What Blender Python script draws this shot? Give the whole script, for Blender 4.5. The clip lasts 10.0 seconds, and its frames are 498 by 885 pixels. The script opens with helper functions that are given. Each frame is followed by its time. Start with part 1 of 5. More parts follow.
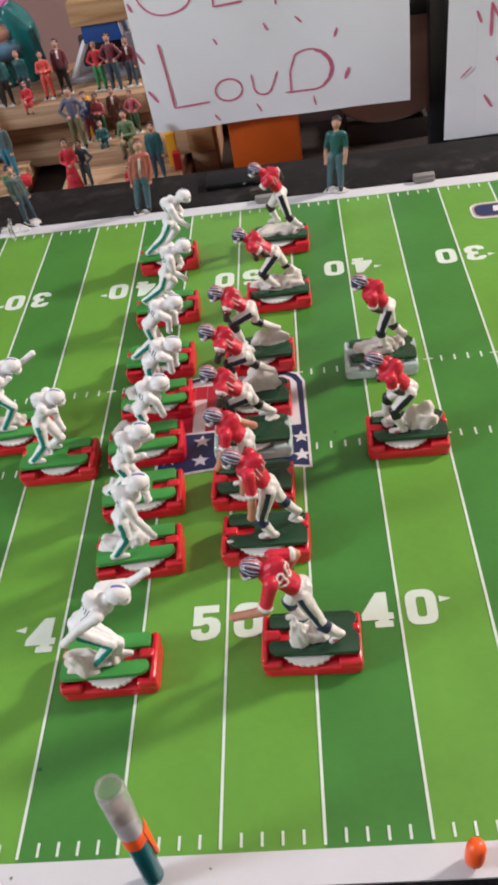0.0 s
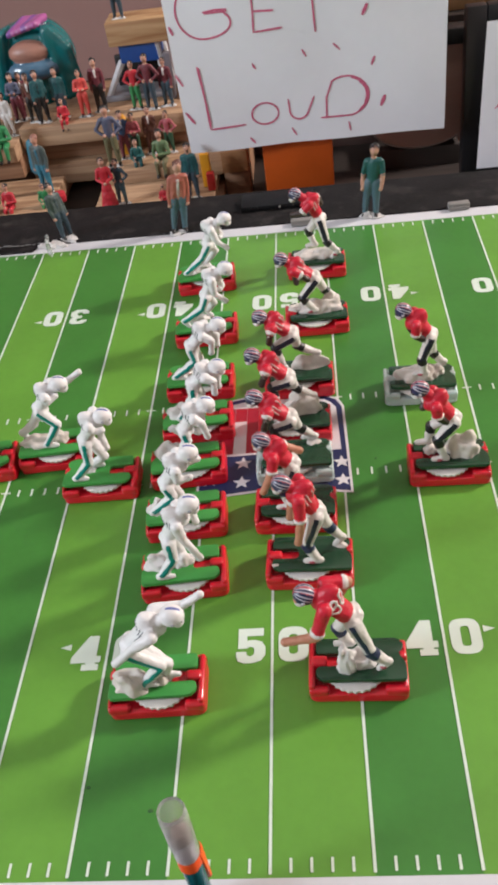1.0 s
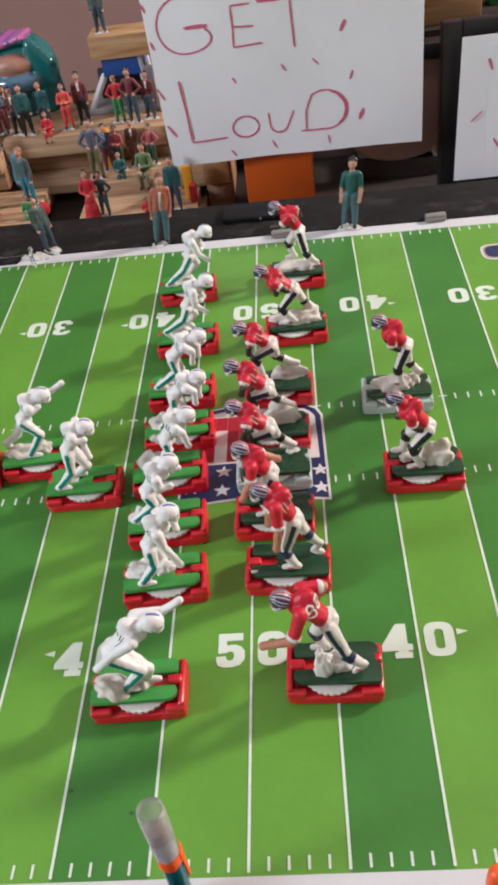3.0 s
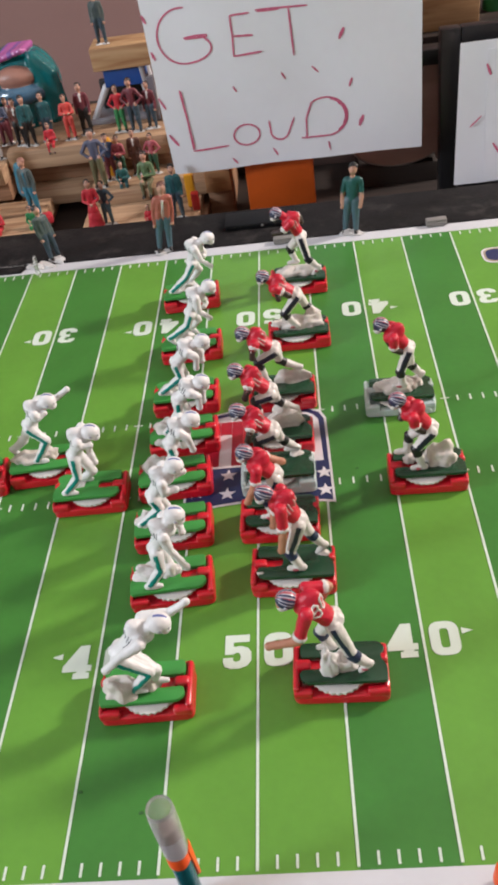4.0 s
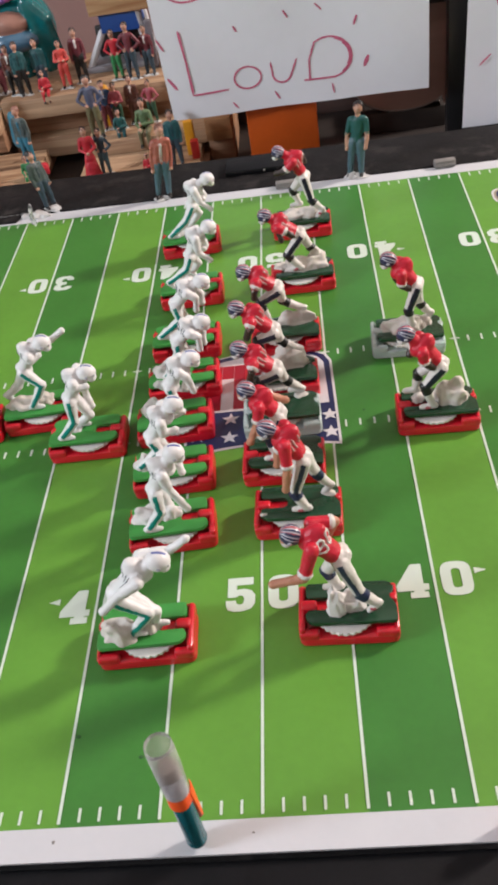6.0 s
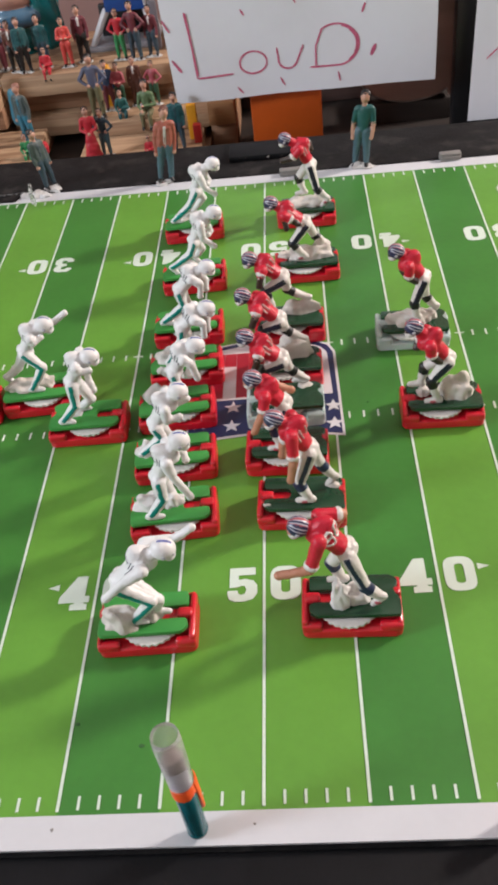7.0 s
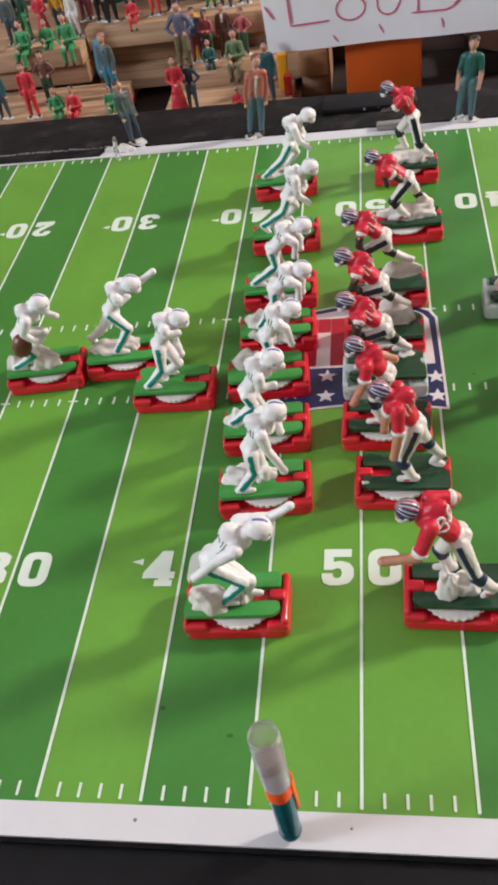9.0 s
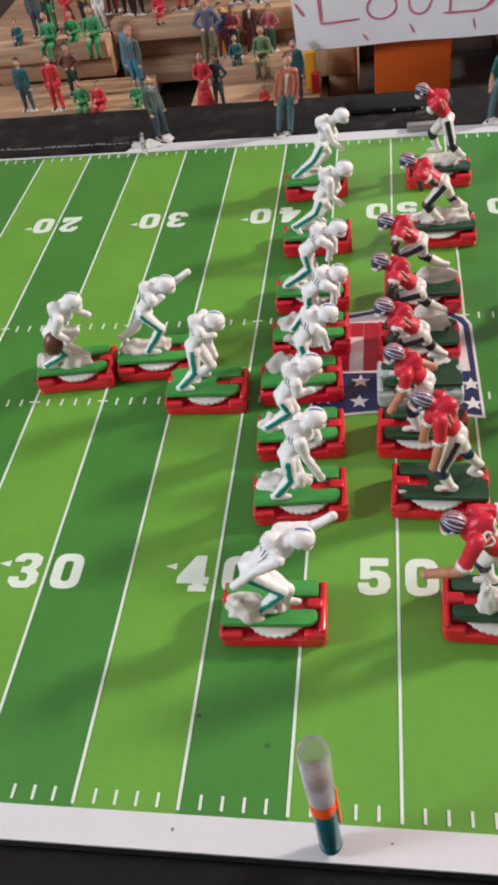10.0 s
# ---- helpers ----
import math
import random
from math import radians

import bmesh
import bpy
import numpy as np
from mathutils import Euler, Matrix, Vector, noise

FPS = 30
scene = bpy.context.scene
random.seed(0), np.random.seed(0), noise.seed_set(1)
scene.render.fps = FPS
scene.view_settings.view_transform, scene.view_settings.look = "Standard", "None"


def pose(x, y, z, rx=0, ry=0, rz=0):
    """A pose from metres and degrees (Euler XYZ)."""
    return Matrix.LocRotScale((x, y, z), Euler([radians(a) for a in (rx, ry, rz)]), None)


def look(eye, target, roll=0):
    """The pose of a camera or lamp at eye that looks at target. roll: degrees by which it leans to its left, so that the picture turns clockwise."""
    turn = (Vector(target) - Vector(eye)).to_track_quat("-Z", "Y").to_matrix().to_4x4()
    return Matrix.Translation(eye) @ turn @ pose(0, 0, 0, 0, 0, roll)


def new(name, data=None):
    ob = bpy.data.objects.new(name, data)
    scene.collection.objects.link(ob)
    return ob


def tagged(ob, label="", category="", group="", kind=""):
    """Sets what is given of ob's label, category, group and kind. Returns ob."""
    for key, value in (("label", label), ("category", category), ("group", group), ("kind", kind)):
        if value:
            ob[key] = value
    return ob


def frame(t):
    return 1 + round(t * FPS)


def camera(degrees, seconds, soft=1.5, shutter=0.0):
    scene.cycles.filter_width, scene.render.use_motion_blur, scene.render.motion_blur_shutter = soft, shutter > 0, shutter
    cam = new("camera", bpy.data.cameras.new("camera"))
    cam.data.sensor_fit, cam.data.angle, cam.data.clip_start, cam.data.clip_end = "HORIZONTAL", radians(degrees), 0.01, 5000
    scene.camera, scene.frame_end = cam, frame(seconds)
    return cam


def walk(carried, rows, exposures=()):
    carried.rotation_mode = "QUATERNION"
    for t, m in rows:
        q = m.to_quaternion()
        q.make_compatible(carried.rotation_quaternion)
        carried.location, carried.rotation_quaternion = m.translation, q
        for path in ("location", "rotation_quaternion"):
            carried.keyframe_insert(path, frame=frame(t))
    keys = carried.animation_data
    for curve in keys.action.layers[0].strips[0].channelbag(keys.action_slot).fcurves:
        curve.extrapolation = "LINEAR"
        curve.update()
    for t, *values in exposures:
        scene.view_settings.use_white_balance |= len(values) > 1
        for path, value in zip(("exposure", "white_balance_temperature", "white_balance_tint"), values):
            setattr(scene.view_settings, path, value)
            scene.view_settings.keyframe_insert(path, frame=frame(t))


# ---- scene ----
cam = camera(32.78, 10.0, soft=3.5)
PATH = [
    (0, (0.04972, -0.11559, 0.28504), (0.00088, 0.25309, -0.04916), -10.56),
    (0.5, (0.03354, -0.11538, 0.29519), (-0.02207, 0.25465, -0.03645), -10.34),
    (1, (0.03108, -0.11590, 0.29435), (-0.01858, 0.25784, -0.03406), -8.98),
    (1.5, (0.03969, -0.12041, 0.29572), (-0.00925, 0.25316, -0.03299), -9.86),
    (2, (0.03027, -0.11764, 0.29578), (-0.01334, 0.25743, -0.03198), -8.32),
    (2.5, (0.04197, -0.12415, 0.29983), (0.00226, 0.25386, -0.02504), -8.57),
    (3, (0.03580, -0.12177, 0.30012), (-0.00629, 0.25495, -0.02592), -8.54),
    (4.5, (0.03627, -0.12816, 0.30103), (-0.00849, 0.25258, -0.01997), -9.60),
    (5, (0.02951, -0.12874, 0.28790), (-0.01040, 0.24705, -0.03949), -8.33),
    (5.5, (0.03354, -0.12598, 0.27635), (-0.01152, 0.24456, -0.05632), -9.60),
    (6, (0.03485, -0.12469, 0.27797), (-0.01451, 0.24507, -0.05496), -10.53),
    (7.5, (0.02239, -0.12135, 0.27618), (-0.01538, 0.24072, -0.06657), -7.19),
    (8, (0.02889, -0.12088, 0.27009), (-0.02275, 0.23849, -0.07370), -9.08),
    (8.5, (0.01598, -0.11071, 0.27153), (-0.05391, 0.24357, -0.07431), -10.02),
    (9, (0.01054, -0.10389, 0.26420), (-0.06907, 0.24498, -0.08502), -10.80),
    (9.5, (0.00206, -0.09899, 0.26735), (-0.07611, 0.24941, -0.08266), -9.59),
    (10, (-0.00357, -0.09995, 0.26737), (-0.08428, 0.24609, -0.08439), -9.75),
]
walk(cam, [(t, look(eye, target, roll)) for t, eye, target, roll in PATH])

from mathutils.bvhtree import BVHTree

# ---- light and exposure ----
scene.view_settings.exposure = 0.0
world = bpy.data.worlds.new("world")
scene.world = world
world.use_nodes = True
wn = world.node_tree.nodes
sky = wn.new("ShaderNodeTexSky")
sky.sky_type = "NISHITA"
sky.sun_disc = False
sky.sun_elevation, sky.sun_rotation = radians(35), radians(250)
world.node_tree.links.new(sky.outputs[0], wn["Background"].inputs[0])
wn["Background"].inputs[1].default_value = 0.1


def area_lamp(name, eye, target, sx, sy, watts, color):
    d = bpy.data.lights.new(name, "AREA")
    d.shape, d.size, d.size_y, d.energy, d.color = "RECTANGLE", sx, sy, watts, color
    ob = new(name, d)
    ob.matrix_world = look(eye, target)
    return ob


# added lights in assumed openings: warm from the far right, cooler from the near left
area_lamp("warm_light_east", (1.48, 0.77, 0.87), (0.0, 0.20, 0.0), 0.185, 0.185, 42, (1.0, 0.880, 0.815))
area_lamp("cool_light_west", (-1.48, -0.33, 0.80), (0.0, 0.25, 0.0), 0.355, 0.43, 22.0, (0.82, 0.90, 1.0))

# ---- materials ----
MATS = {}


def paint(color, rough=0.45, metal=0.0, vary=0.12, scale=140.0, bump=0.06, coat=0.0, key=""):
    """Painted plastic or enamel: two scales of colour variation and a fine relief."""
    k = (tuple(color), rough, metal, vary, scale, bump, coat, key)
    if k in MATS:
        return MATS[k]
    m = bpy.data.materials.new(key or "paint")
    m.use_nodes = True
    nt = m.node_tree
    b = nt.nodes["Principled BSDF"]
    tc = nt.nodes.new("ShaderNodeTexCoord")
    n1 = nt.nodes.new("ShaderNodeTexNoise")
    n1.inputs["Scale"].default_value, n1.inputs["Detail"].default_value = scale, 4
    n2 = nt.nodes.new("ShaderNodeTexNoise")
    n2.inputs["Scale"].default_value, n2.inputs["Detail"].default_value = scale * 9, 3
    mix = nt.nodes.new("ShaderNodeMix")
    mix.data_type = "RGBA"
    mix.inputs[6].default_value = (*[c * (1 - vary) for c in color], 1)
    mix.inputs[7].default_value = (*[min(1, c * (1 + vary)) for c in color], 1)
    add = nt.nodes.new("ShaderNodeMath")
    add.operation = "MULTIPLY_ADD"
    add.inputs[1].default_value = 0.4
    bp = nt.nodes.new("ShaderNodeBump")
    bp.inputs["Strength"].default_value, bp.inputs["Distance"].default_value = bump, 0.0006
    for n in (n1, n2):
        nt.links.new(tc.outputs["Object"], n.inputs["Vector"])
    nt.links.new(n2.outputs[0], add.inputs[0])
    nt.links.new(n1.outputs[0], add.inputs[2])
    sub = nt.nodes.new("ShaderNodeMath")
    sub.operation = "SUBTRACT"
    sub.inputs[1].default_value = 0.2
    nt.links.new(add.outputs[0], sub.inputs[0])
    nt.links.new(sub.outputs[0], mix.inputs[0])
    nt.links.new(mix.outputs[2], b.inputs["Base Color"])
    nt.links.new(n2.outputs[0], bp.inputs["Height"])
    nt.links.new(bp.outputs[0], b.inputs["Normal"])
    b.inputs["Roughness"].default_value = rough
    b.inputs["Metallic"].default_value = metal
    b.inputs["Coat Weight"].default_value = coat
    b.inputs["Coat Roughness"].default_value = 0.15
    MATS[k] = m
    return m


def wood(a, b_, key, stretch=(5, 90, 90)):
    if key in MATS:
        return MATS[key]
    m = bpy.data.materials.new(key)
    m.use_nodes = True
    nt = m.node_tree
    b = nt.nodes["Principled BSDF"]
    tc = nt.nodes.new("ShaderNodeTexCoord")
    mp = nt.nodes.new("ShaderNodeMapping")
    mp.inputs["Scale"].default_value = stretch
    info = nt.nodes.new("ShaderNodeObjectInfo")
    off = nt.nodes.new("ShaderNodeVectorMath")
    off.operation = "ADD"
    n = nt.nodes.new("ShaderNodeTexNoise")
    n.inputs["Scale"].default_value, n.inputs["Detail"].default_value, n.inputs["Distortion"].default_value = 2.0, 6, 0.7
    ramp = nt.nodes.new("ShaderNodeValToRGB")
    ramp.color_ramp.elements[0].position, ramp.color_ramp.elements[1].position = 0.32, 0.68
    ramp.color_ramp.elements[0].color, ramp.color_ramp.elements[1].color = (*a, 1), (*b_, 1)
    bp = nt.nodes.new("ShaderNodeBump")
    bp.inputs["Strength"].default_value, bp.inputs["Distance"].default_value = 0.25, 0.0005
    nt.links.new(tc.outputs["Object"], off.inputs[0])
    nt.links.new(info.outputs["Random"], off.inputs[1])
    nt.links.new(off.outputs[0], mp.inputs[0])
    nt.links.new(mp.outputs[0], n.inputs["Vector"])
    nt.links.new(n.outputs[0], ramp.inputs[0])
    nt.links.new(ramp.outputs[0], b.inputs["Base Color"])
    nt.links.new(n.outputs[0], bp.inputs["Height"])
    nt.links.new(bp.outputs[0], b.inputs["Normal"])
    b.inputs["Roughness"].default_value = 0.65
    MATS[key] = m
    return m


def clear_plastic(color, rough, key, alpha=0.0):
    if key in MATS:
        return MATS[key]
    m = bpy.data.materials.new(key)
    m.use_nodes = True
    b = m.node_tree.nodes["Principled BSDF"]
    b.inputs["Base Color"].default_value = (*color, 1)
    b.inputs["Transmission Weight"].default_value = 1.0 - alpha
    b.inputs["Roughness"].default_value = rough
    b.inputs["IOR"].default_value = 1.4
    MATS[key] = m
    return m


GREEN_LIGHT = paint((0.104, 0.278, 0.034), 0.36, vary=0.17, scale=28, bump=0.05, key="field_light_green")
GREEN_DARK = paint((0.042, 0.180, 0.028), 0.36, vary=0.20, scale=28, bump=0.05, key="field_dark_green")
LINE_WHITE = paint((0.57, 0.66, 0.58), 0.4, vary=0.05, key="printed_white")
BORDER_WHITE = paint((0.53, 0.54, 0.57), 0.35, vary=0.05, scale=40, key="border_white")
NAVY = paint((0.016, 0.024, 0.085), 0.35, key="printed_navy")
LOGO_RED = paint((0.38, 0.010, 0.030), 0.35, key="printed_red")
LOGO_WHITE = paint((0.62, 0.60, 0.62), 0.35, vary=0.06, key="printed_logo_white")
BLACK = paint((0.008, 0.007, 0.0075), 0.75, vary=0.8, scale=70, bump=0.8, key="black_painted_frame")
BLACK.node_tree.nodes["Principled BSDF"].inputs["Specular IOR Level"].default_value = 0.2


def dusty(m, scale, dust, lo=0.52, hi=0.72):
    """Lays blotches of pale dust over the colour of a material."""
    nt = m.node_tree
    b = nt.nodes["Principled BSDF"]
    was = b.inputs["Base Color"].links[0].from_socket
    tc = nt.nodes.new("ShaderNodeTexCoord")
    ns = nt.nodes.new("ShaderNodeTexNoise")
    ns.inputs["Scale"].default_value, ns.inputs["Detail"].default_value, ns.inputs["Roughness"].default_value = scale, 8, 0.7
    rp = nt.nodes.new("ShaderNodeValToRGB")
    rp.color_ramp.elements[0].position, rp.color_ramp.elements[1].position = lo, hi
    mx = nt.nodes.new("ShaderNodeMix")
    mx.data_type = "RGBA"
    mx.inputs[7].default_value = (*dust, 1)
    nt.links.new(tc.outputs["Object"], ns.inputs["Vector"])
    nt.links.new(ns.outputs[0], rp.inputs[0])
    nt.links.new(rp.outputs[0], mx.inputs[0])
    nt.links.new(was, mx.inputs[6])
    nt.links.new(mx.outputs[2], b.inputs["Base Color"])


BLACK_SATIN = paint((0.0045, 0.0048, 0.006), 0.5, vary=0.5, scale=60, bump=0.2, key="black_satin_frame")
BLACK_SATIN.node_tree.nodes["Principled BSDF"].inputs["Specular IOR Level"].default_value = 0.22
dusty(BLACK, 45, (0.038, 0.034, 0.032))
BLACK_PLASTIC = paint((0.010, 0.010, 0.011), 0.4, vary=0.3, key="black_plastic")
RED_PLASTIC = paint((0.56, 0.008, 0.022), 0.28, vary=0.10, bump=0.03, coat=0.3, key="red_plastic")
CLEAR_BASE = clear_plastic((0.80, 0.92, 0.90), 0.22, "clear_plastic", 0.45)
PLATE_GREEN = paint((0.042, 0.25, 0.048), 0.4, vary=0.12, key="green_plate")
PLATE_DARK = paint((0.008, 0.045, 0.020), 0.25, vary=0.2, coat=0.3, key="dark_green_plate")
DIAL_WHITE = paint((0.60, 0.58, 0.55), 0.4, vary=0.05, key="dial_white")
BODY_WHITE = paint((0.70, 0.70, 0.70), 0.42, vary=0.07, scale=260, bump=0.08, key="white_plastic")
TEAL = paint((0.0, 0.25, 0.21), 0.3, key="teal_paint")
EAR_GREY = paint((0.36, 0.36, 0.40), 0.4, key="grey_paint")
TEAM_BLUE = paint((0.10, 0.13, 0.34), 0.4, key="blue_paint")
INK = paint((0.06, 0.065, 0.09), 0.5, key="ink_paint")
JERSEY_RED = paint((0.50, 0.008, 0.030), 0.42, vary=0.16, scale=260, bump=0.12, key="red_jersey")
PANTS_WHITE = paint((0.62, 0.60, 0.57), 0.4, vary=0.07, scale=260, key="white_pants")
NAVY_PAINT = paint((0.014, 0.022, 0.065), 0.35, key="navy_paint")
NAVY_DARK = paint((0.009, 0.012, 0.030), 0.35, key="dark_navy_paint")
HELMET = paint((0.12, 0.14, 0.23), 0.3, vary=0.15, scale=300, key="helmet_blue_grey")
HELMET_LIGHT = paint((0.42, 0.42, 0.46), 0.35, key="helmet_pale_stripe")
HELMET_RED = paint((0.36, 0.07, 0.09), 0.35, key="helmet_red_stripe")
HELMET_DARK = paint((0.022, 0.028, 0.075), 0.35, key="helmet_dark_side")
SKIN = paint((0.46, 0.21, 0.13), 0.5, key="skin_paint")
SKIN_PALE = paint((0.46, 0.25, 0.18), 0.5, key="pale_skin_paint")
SKIN_DARK = paint((0.035, 0.020, 0.016), 0.45, key="dark_skin_paint")
PUTTY = paint((0.60, 0.555, 0.51), 0.6, vary=0.22, scale=220, bump=0.35, key="putty")
PUTTY_WHITE = paint((0.66, 0.64, 0.62), 0.5, vary=0.14, scale=220, bump=0.3, key="white_putty")
JERSEY_PRINT = paint((0.50, 0.30, 0.29), 0.45, vary=0.2, scale=300, key="worn_jersey_print")
BROWN_BALL = paint((0.12, 0.035, 0.02), 0.4, key="ball_brown")
PAPER = paint((0.73, 0.735, 0.78), 0.7, vary=0.05, scale=14, bump=0.06, key="paper")
MARKER = paint((0.54, 0.11, 0.20), 0.7, vary=0.42, scale=420, key="red_marker")
PINE = wood((0.26, 0.15, 0.085), (0.47, 0.31, 0.19), "pine_wood")
# the same pine darkened: shade under overhanging planks put into its colour
PINE_SHADED = wood((0.20, 0.10, 0.052), (0.32, 0.18, 0.105), "shaded_pine_wood")
PINE_ORANGE = wood((0.25, 0.115, 0.045), (0.38, 0.20, 0.085), "orange_pine", (5, 60, 60))
PINE_YELLOW = wood((0.30, 0.145, 0.06), (0.50, 0.33, 0.17), "yellow_pine", (5, 60, 60))
CABINET = wood((0.045, 0.026, 0.022), (0.085, 0.050, 0.042), "dark_cabinet_wood", (4, 30, 30))
DARK_TABLE = wood((0.012, 0.009, 0.008), (0.03, 0.02, 0.016), "dark_table", (3, 40, 40))
WALL_PAINT = paint((0.26, 0.155, 0.14), 0.8, vary=0.06, scale=8, key="mauve_wall_paint")
# pale, so that the unseen walls and ceiling bounce fill onto the board
ROOM_PAINT = paint((0.80, 0.76, 0.74), 0.8, vary=0.05, scale=3, key="room_wall_paint")
CEIL_PAINT = paint((0.84, 0.82, 0.81), 0.8, vary=0.04, scale=3, key="ceiling_paint")
FLOOR_WOOD = wood((0.12, 0.07, 0.04), (0.22, 0.13, 0.08), "floor_wood", (2, 12, 12))
ORANGE = paint((0.52, 0.085, 0.008), 0.45, vary=0.12, scale=30, key="orange_plastic")
ORANGE_BRIGHT = paint((0.80, 0.10, 0.015), 0.4, key="bright_orange_plastic")
YELLOW = paint((0.60, 0.27, 0.015), 0.4, key="yellow_plastic")
GREY_CLIP = paint((0.20, 0.19, 0.18), 0.45, key="grey_clip_metal")
GLUE = paint((0.55, 0.54, 0.53), 0.35, vary=0.25, scale=300, bump=0.5, key="dried_glue")
GLUE_CLEAR = clear_plastic((0.92, 0.93, 0.92), 0.15, "clear_glue", 0.12)
STEEL = paint((0.30, 0.26, 0.24), 0.3, 0.8, key="brushed_pan")

MM = 0.001
TAU = 2 * math.pi


# ---- mesh helpers ----
def mesh_of(bm, name, mats, smooth=True, sharp=38):
    bmesh.ops.recalc_face_normals(bm, faces=bm.faces[:])
    me = bpy.data.meshes.new(name)
    bm.to_mesh(me)
    bm.free()
    for m in mats if isinstance(mats, (list, tuple)) else [mats]:
        me.materials.append(m)
    if smooth:
        for p in me.polygons:
            p.use_smooth = True
        me.set_sharp_from_angle(angle=radians(sharp))
    return me


def part(name, bm, mats, parent=None, label="", smooth=True, at=None, sharp=38):
    ob = new(name, mesh_of(bm, name, mats, smooth, sharp))
    if parent is not None:
        ob.parent = parent
    if at is not None:
        ob.matrix_basis = at
    if label:
        ob["label"] = label
    return ob


def thing(name, m, label, category, group="", kind=""):
    ob = new(name)
    ob.empty_display_size = 0.01
    ob.matrix_basis = m
    return tagged(ob, label, category, group, kind)


def box(bm, x0, x1, y0, y1, z0, z1, bevel=0.0, mat=0, seg=2):
    """A box between two corners with rounded edges."""
    r = bmesh.ops.create_cube(bm, size=1.0)
    vs = r["verts"]
    for v in vs:
        v.co = Vector(((x0 + x1) / 2 + v.co.x * (x1 - x0), (y0 + y1) / 2 + v.co.y * (y1 - y0), (z0 + z1) / 2 + v.co.z * (z1 - z0)))
    fs = {f for v in vs for f in v.link_faces}
    if bevel:
        es = list({e for v in vs for e in v.link_edges})
        out = bmesh.ops.bevel(bm, geom=es, offset=bevel, segments=seg, affect="EDGES", profile=0.5)
        fs = set(out["faces"]) | {f for f in fs if f.is_valid}
    for f in fs:
        if f.is_valid:
            f.material_index = mat


def outline_round(pts, r, n=4):
    """Rounds the corners of a closed outline."""
    out = []
    k = len(pts)
    for i in range(k):
        p, a, b = Vector(pts[i]), Vector(pts[i - 1]), Vector(pts[(i + 1) % k])
        da, db = (a - p), (b - p)
        d = min(r, da.length * 0.45, db.length * 0.45)
        s, e = p + da.normalized() * d, p + db.normalized() * d
        for j in range(n + 1):
            t = j / n
            out.append((1 - t) ** 2 * s + 2 * t * (1 - t) * p + t * t * e)
    return out


def prism(bm, pts, z0, z1, mat=0, bevel=0.0):
    """An outline raised from z0 to z1; bevel softens its upper rim."""
    c = sum((Vector(p) for p in pts), Vector((0, 0))) / len(pts)
    rings = [(z0, 0.0)] + ([(z1 - bevel, 0.0), (z1 - bevel * 0.3, bevel * 0.3), (z1, bevel)] if bevel else [(z1, 0.0)])
    n = len(pts)
    loops = []
    for z, inset in rings:
        ring = []
        for i in range(n):
            p, a, b = Vector(pts[i]), Vector(pts[i - 1]), Vector(pts[(i + 1) % n])
            t = (b - a)
            nrm = Vector((-t.y, t.x)).normalized() if t.length > 1e-9 else Vector((0, 0))
            q = p + nrm * inset
            ring.append(bm.verts.new((q.x, q.y, z)))
        loops.append(ring)
    for lo, hi in zip(loops, loops[1:]):
        for i in range(n):
            bm.faces.new((lo[i], lo[(i + 1) % n], hi[(i + 1) % n], hi[i])).material_index = mat
    bm.faces.new(loops[-1]).material_index = mat
    bm.faces.new(list(reversed(loops[0]))).material_index = mat


def flat(bm, pts, z, mat=0, thick=0.00012):
    """A thin printed shape that lies on the sheet."""
    prism(bm, [Vector(p) for p in pts], z - thick, z, mat)


def tube(bm, p0, p1, r0, r1, mat=0, seg=10, flatten=1.0, side=None, stripe=None, width=0.8, cap=3, squash=None):
    """A tapered limb with round ends. Faces that look along side take the material stripe."""
    p0, p1 = Vector(p0), Vector(p1)
    ax = (p1 - p0)
    L = ax.length
    ax = ax / L if L > 1e-9 else Vector((0, 0, 1))
    ref = Vector((0, 1, 0)) if abs(ax.y) < 0.9 else Vector((1, 0, 0))
    a = ax.cross(ref).normalized()
    b = ax.cross(a).normalized()
    prof = [(-r0 * math.cos(math.pi / 2 * i / cap), r0 * math.sin(math.pi / 2 * i / cap)) for i in range(1, cap + 1)]
    prof += [(L * 0.5, (r0 + r1) / 2)]
    prof += [(L + r1 * math.sin(math.pi / 2 * i / cap), r1 * math.cos(math.pi / 2 * i / cap)) for i in range(0, cap)]
    rings = []
    for h, r in prof:
        rings.append([bm.verts.new(p0 + ax * h + (a * math.cos(TAU * j / seg) + b * flatten * math.sin(TAU * j / seg)) * r) for j in range(seg)])
    v0, v1 = bm.verts.new(p0 - ax * r0), bm.verts.new(p1 + ax * r1)
    fs = []
    for lo, hi in zip(rings, rings[1:]):
        for j in range(seg):
            fs.append(bm.faces.new((lo[j], lo[(j + 1) % seg], hi[(j + 1) % seg], hi[j])))
    for j in range(seg):
        fs.append(bm.faces.new((v0, rings[0][(j + 1) % seg], rings[0][j])))
        fs.append(bm.faces.new((v1, rings[-1][j], rings[-1][(j + 1) % seg])))
    for f in fs:
        f.material_index = mat
        if stripe is not None:
            mid = f.calc_center_median() - p0
            away = (mid - ax * mid.dot(ax))
            if away.length > 1e-9 and away.normalized().dot(Vector(side)) > width:
                f.material_index = stripe


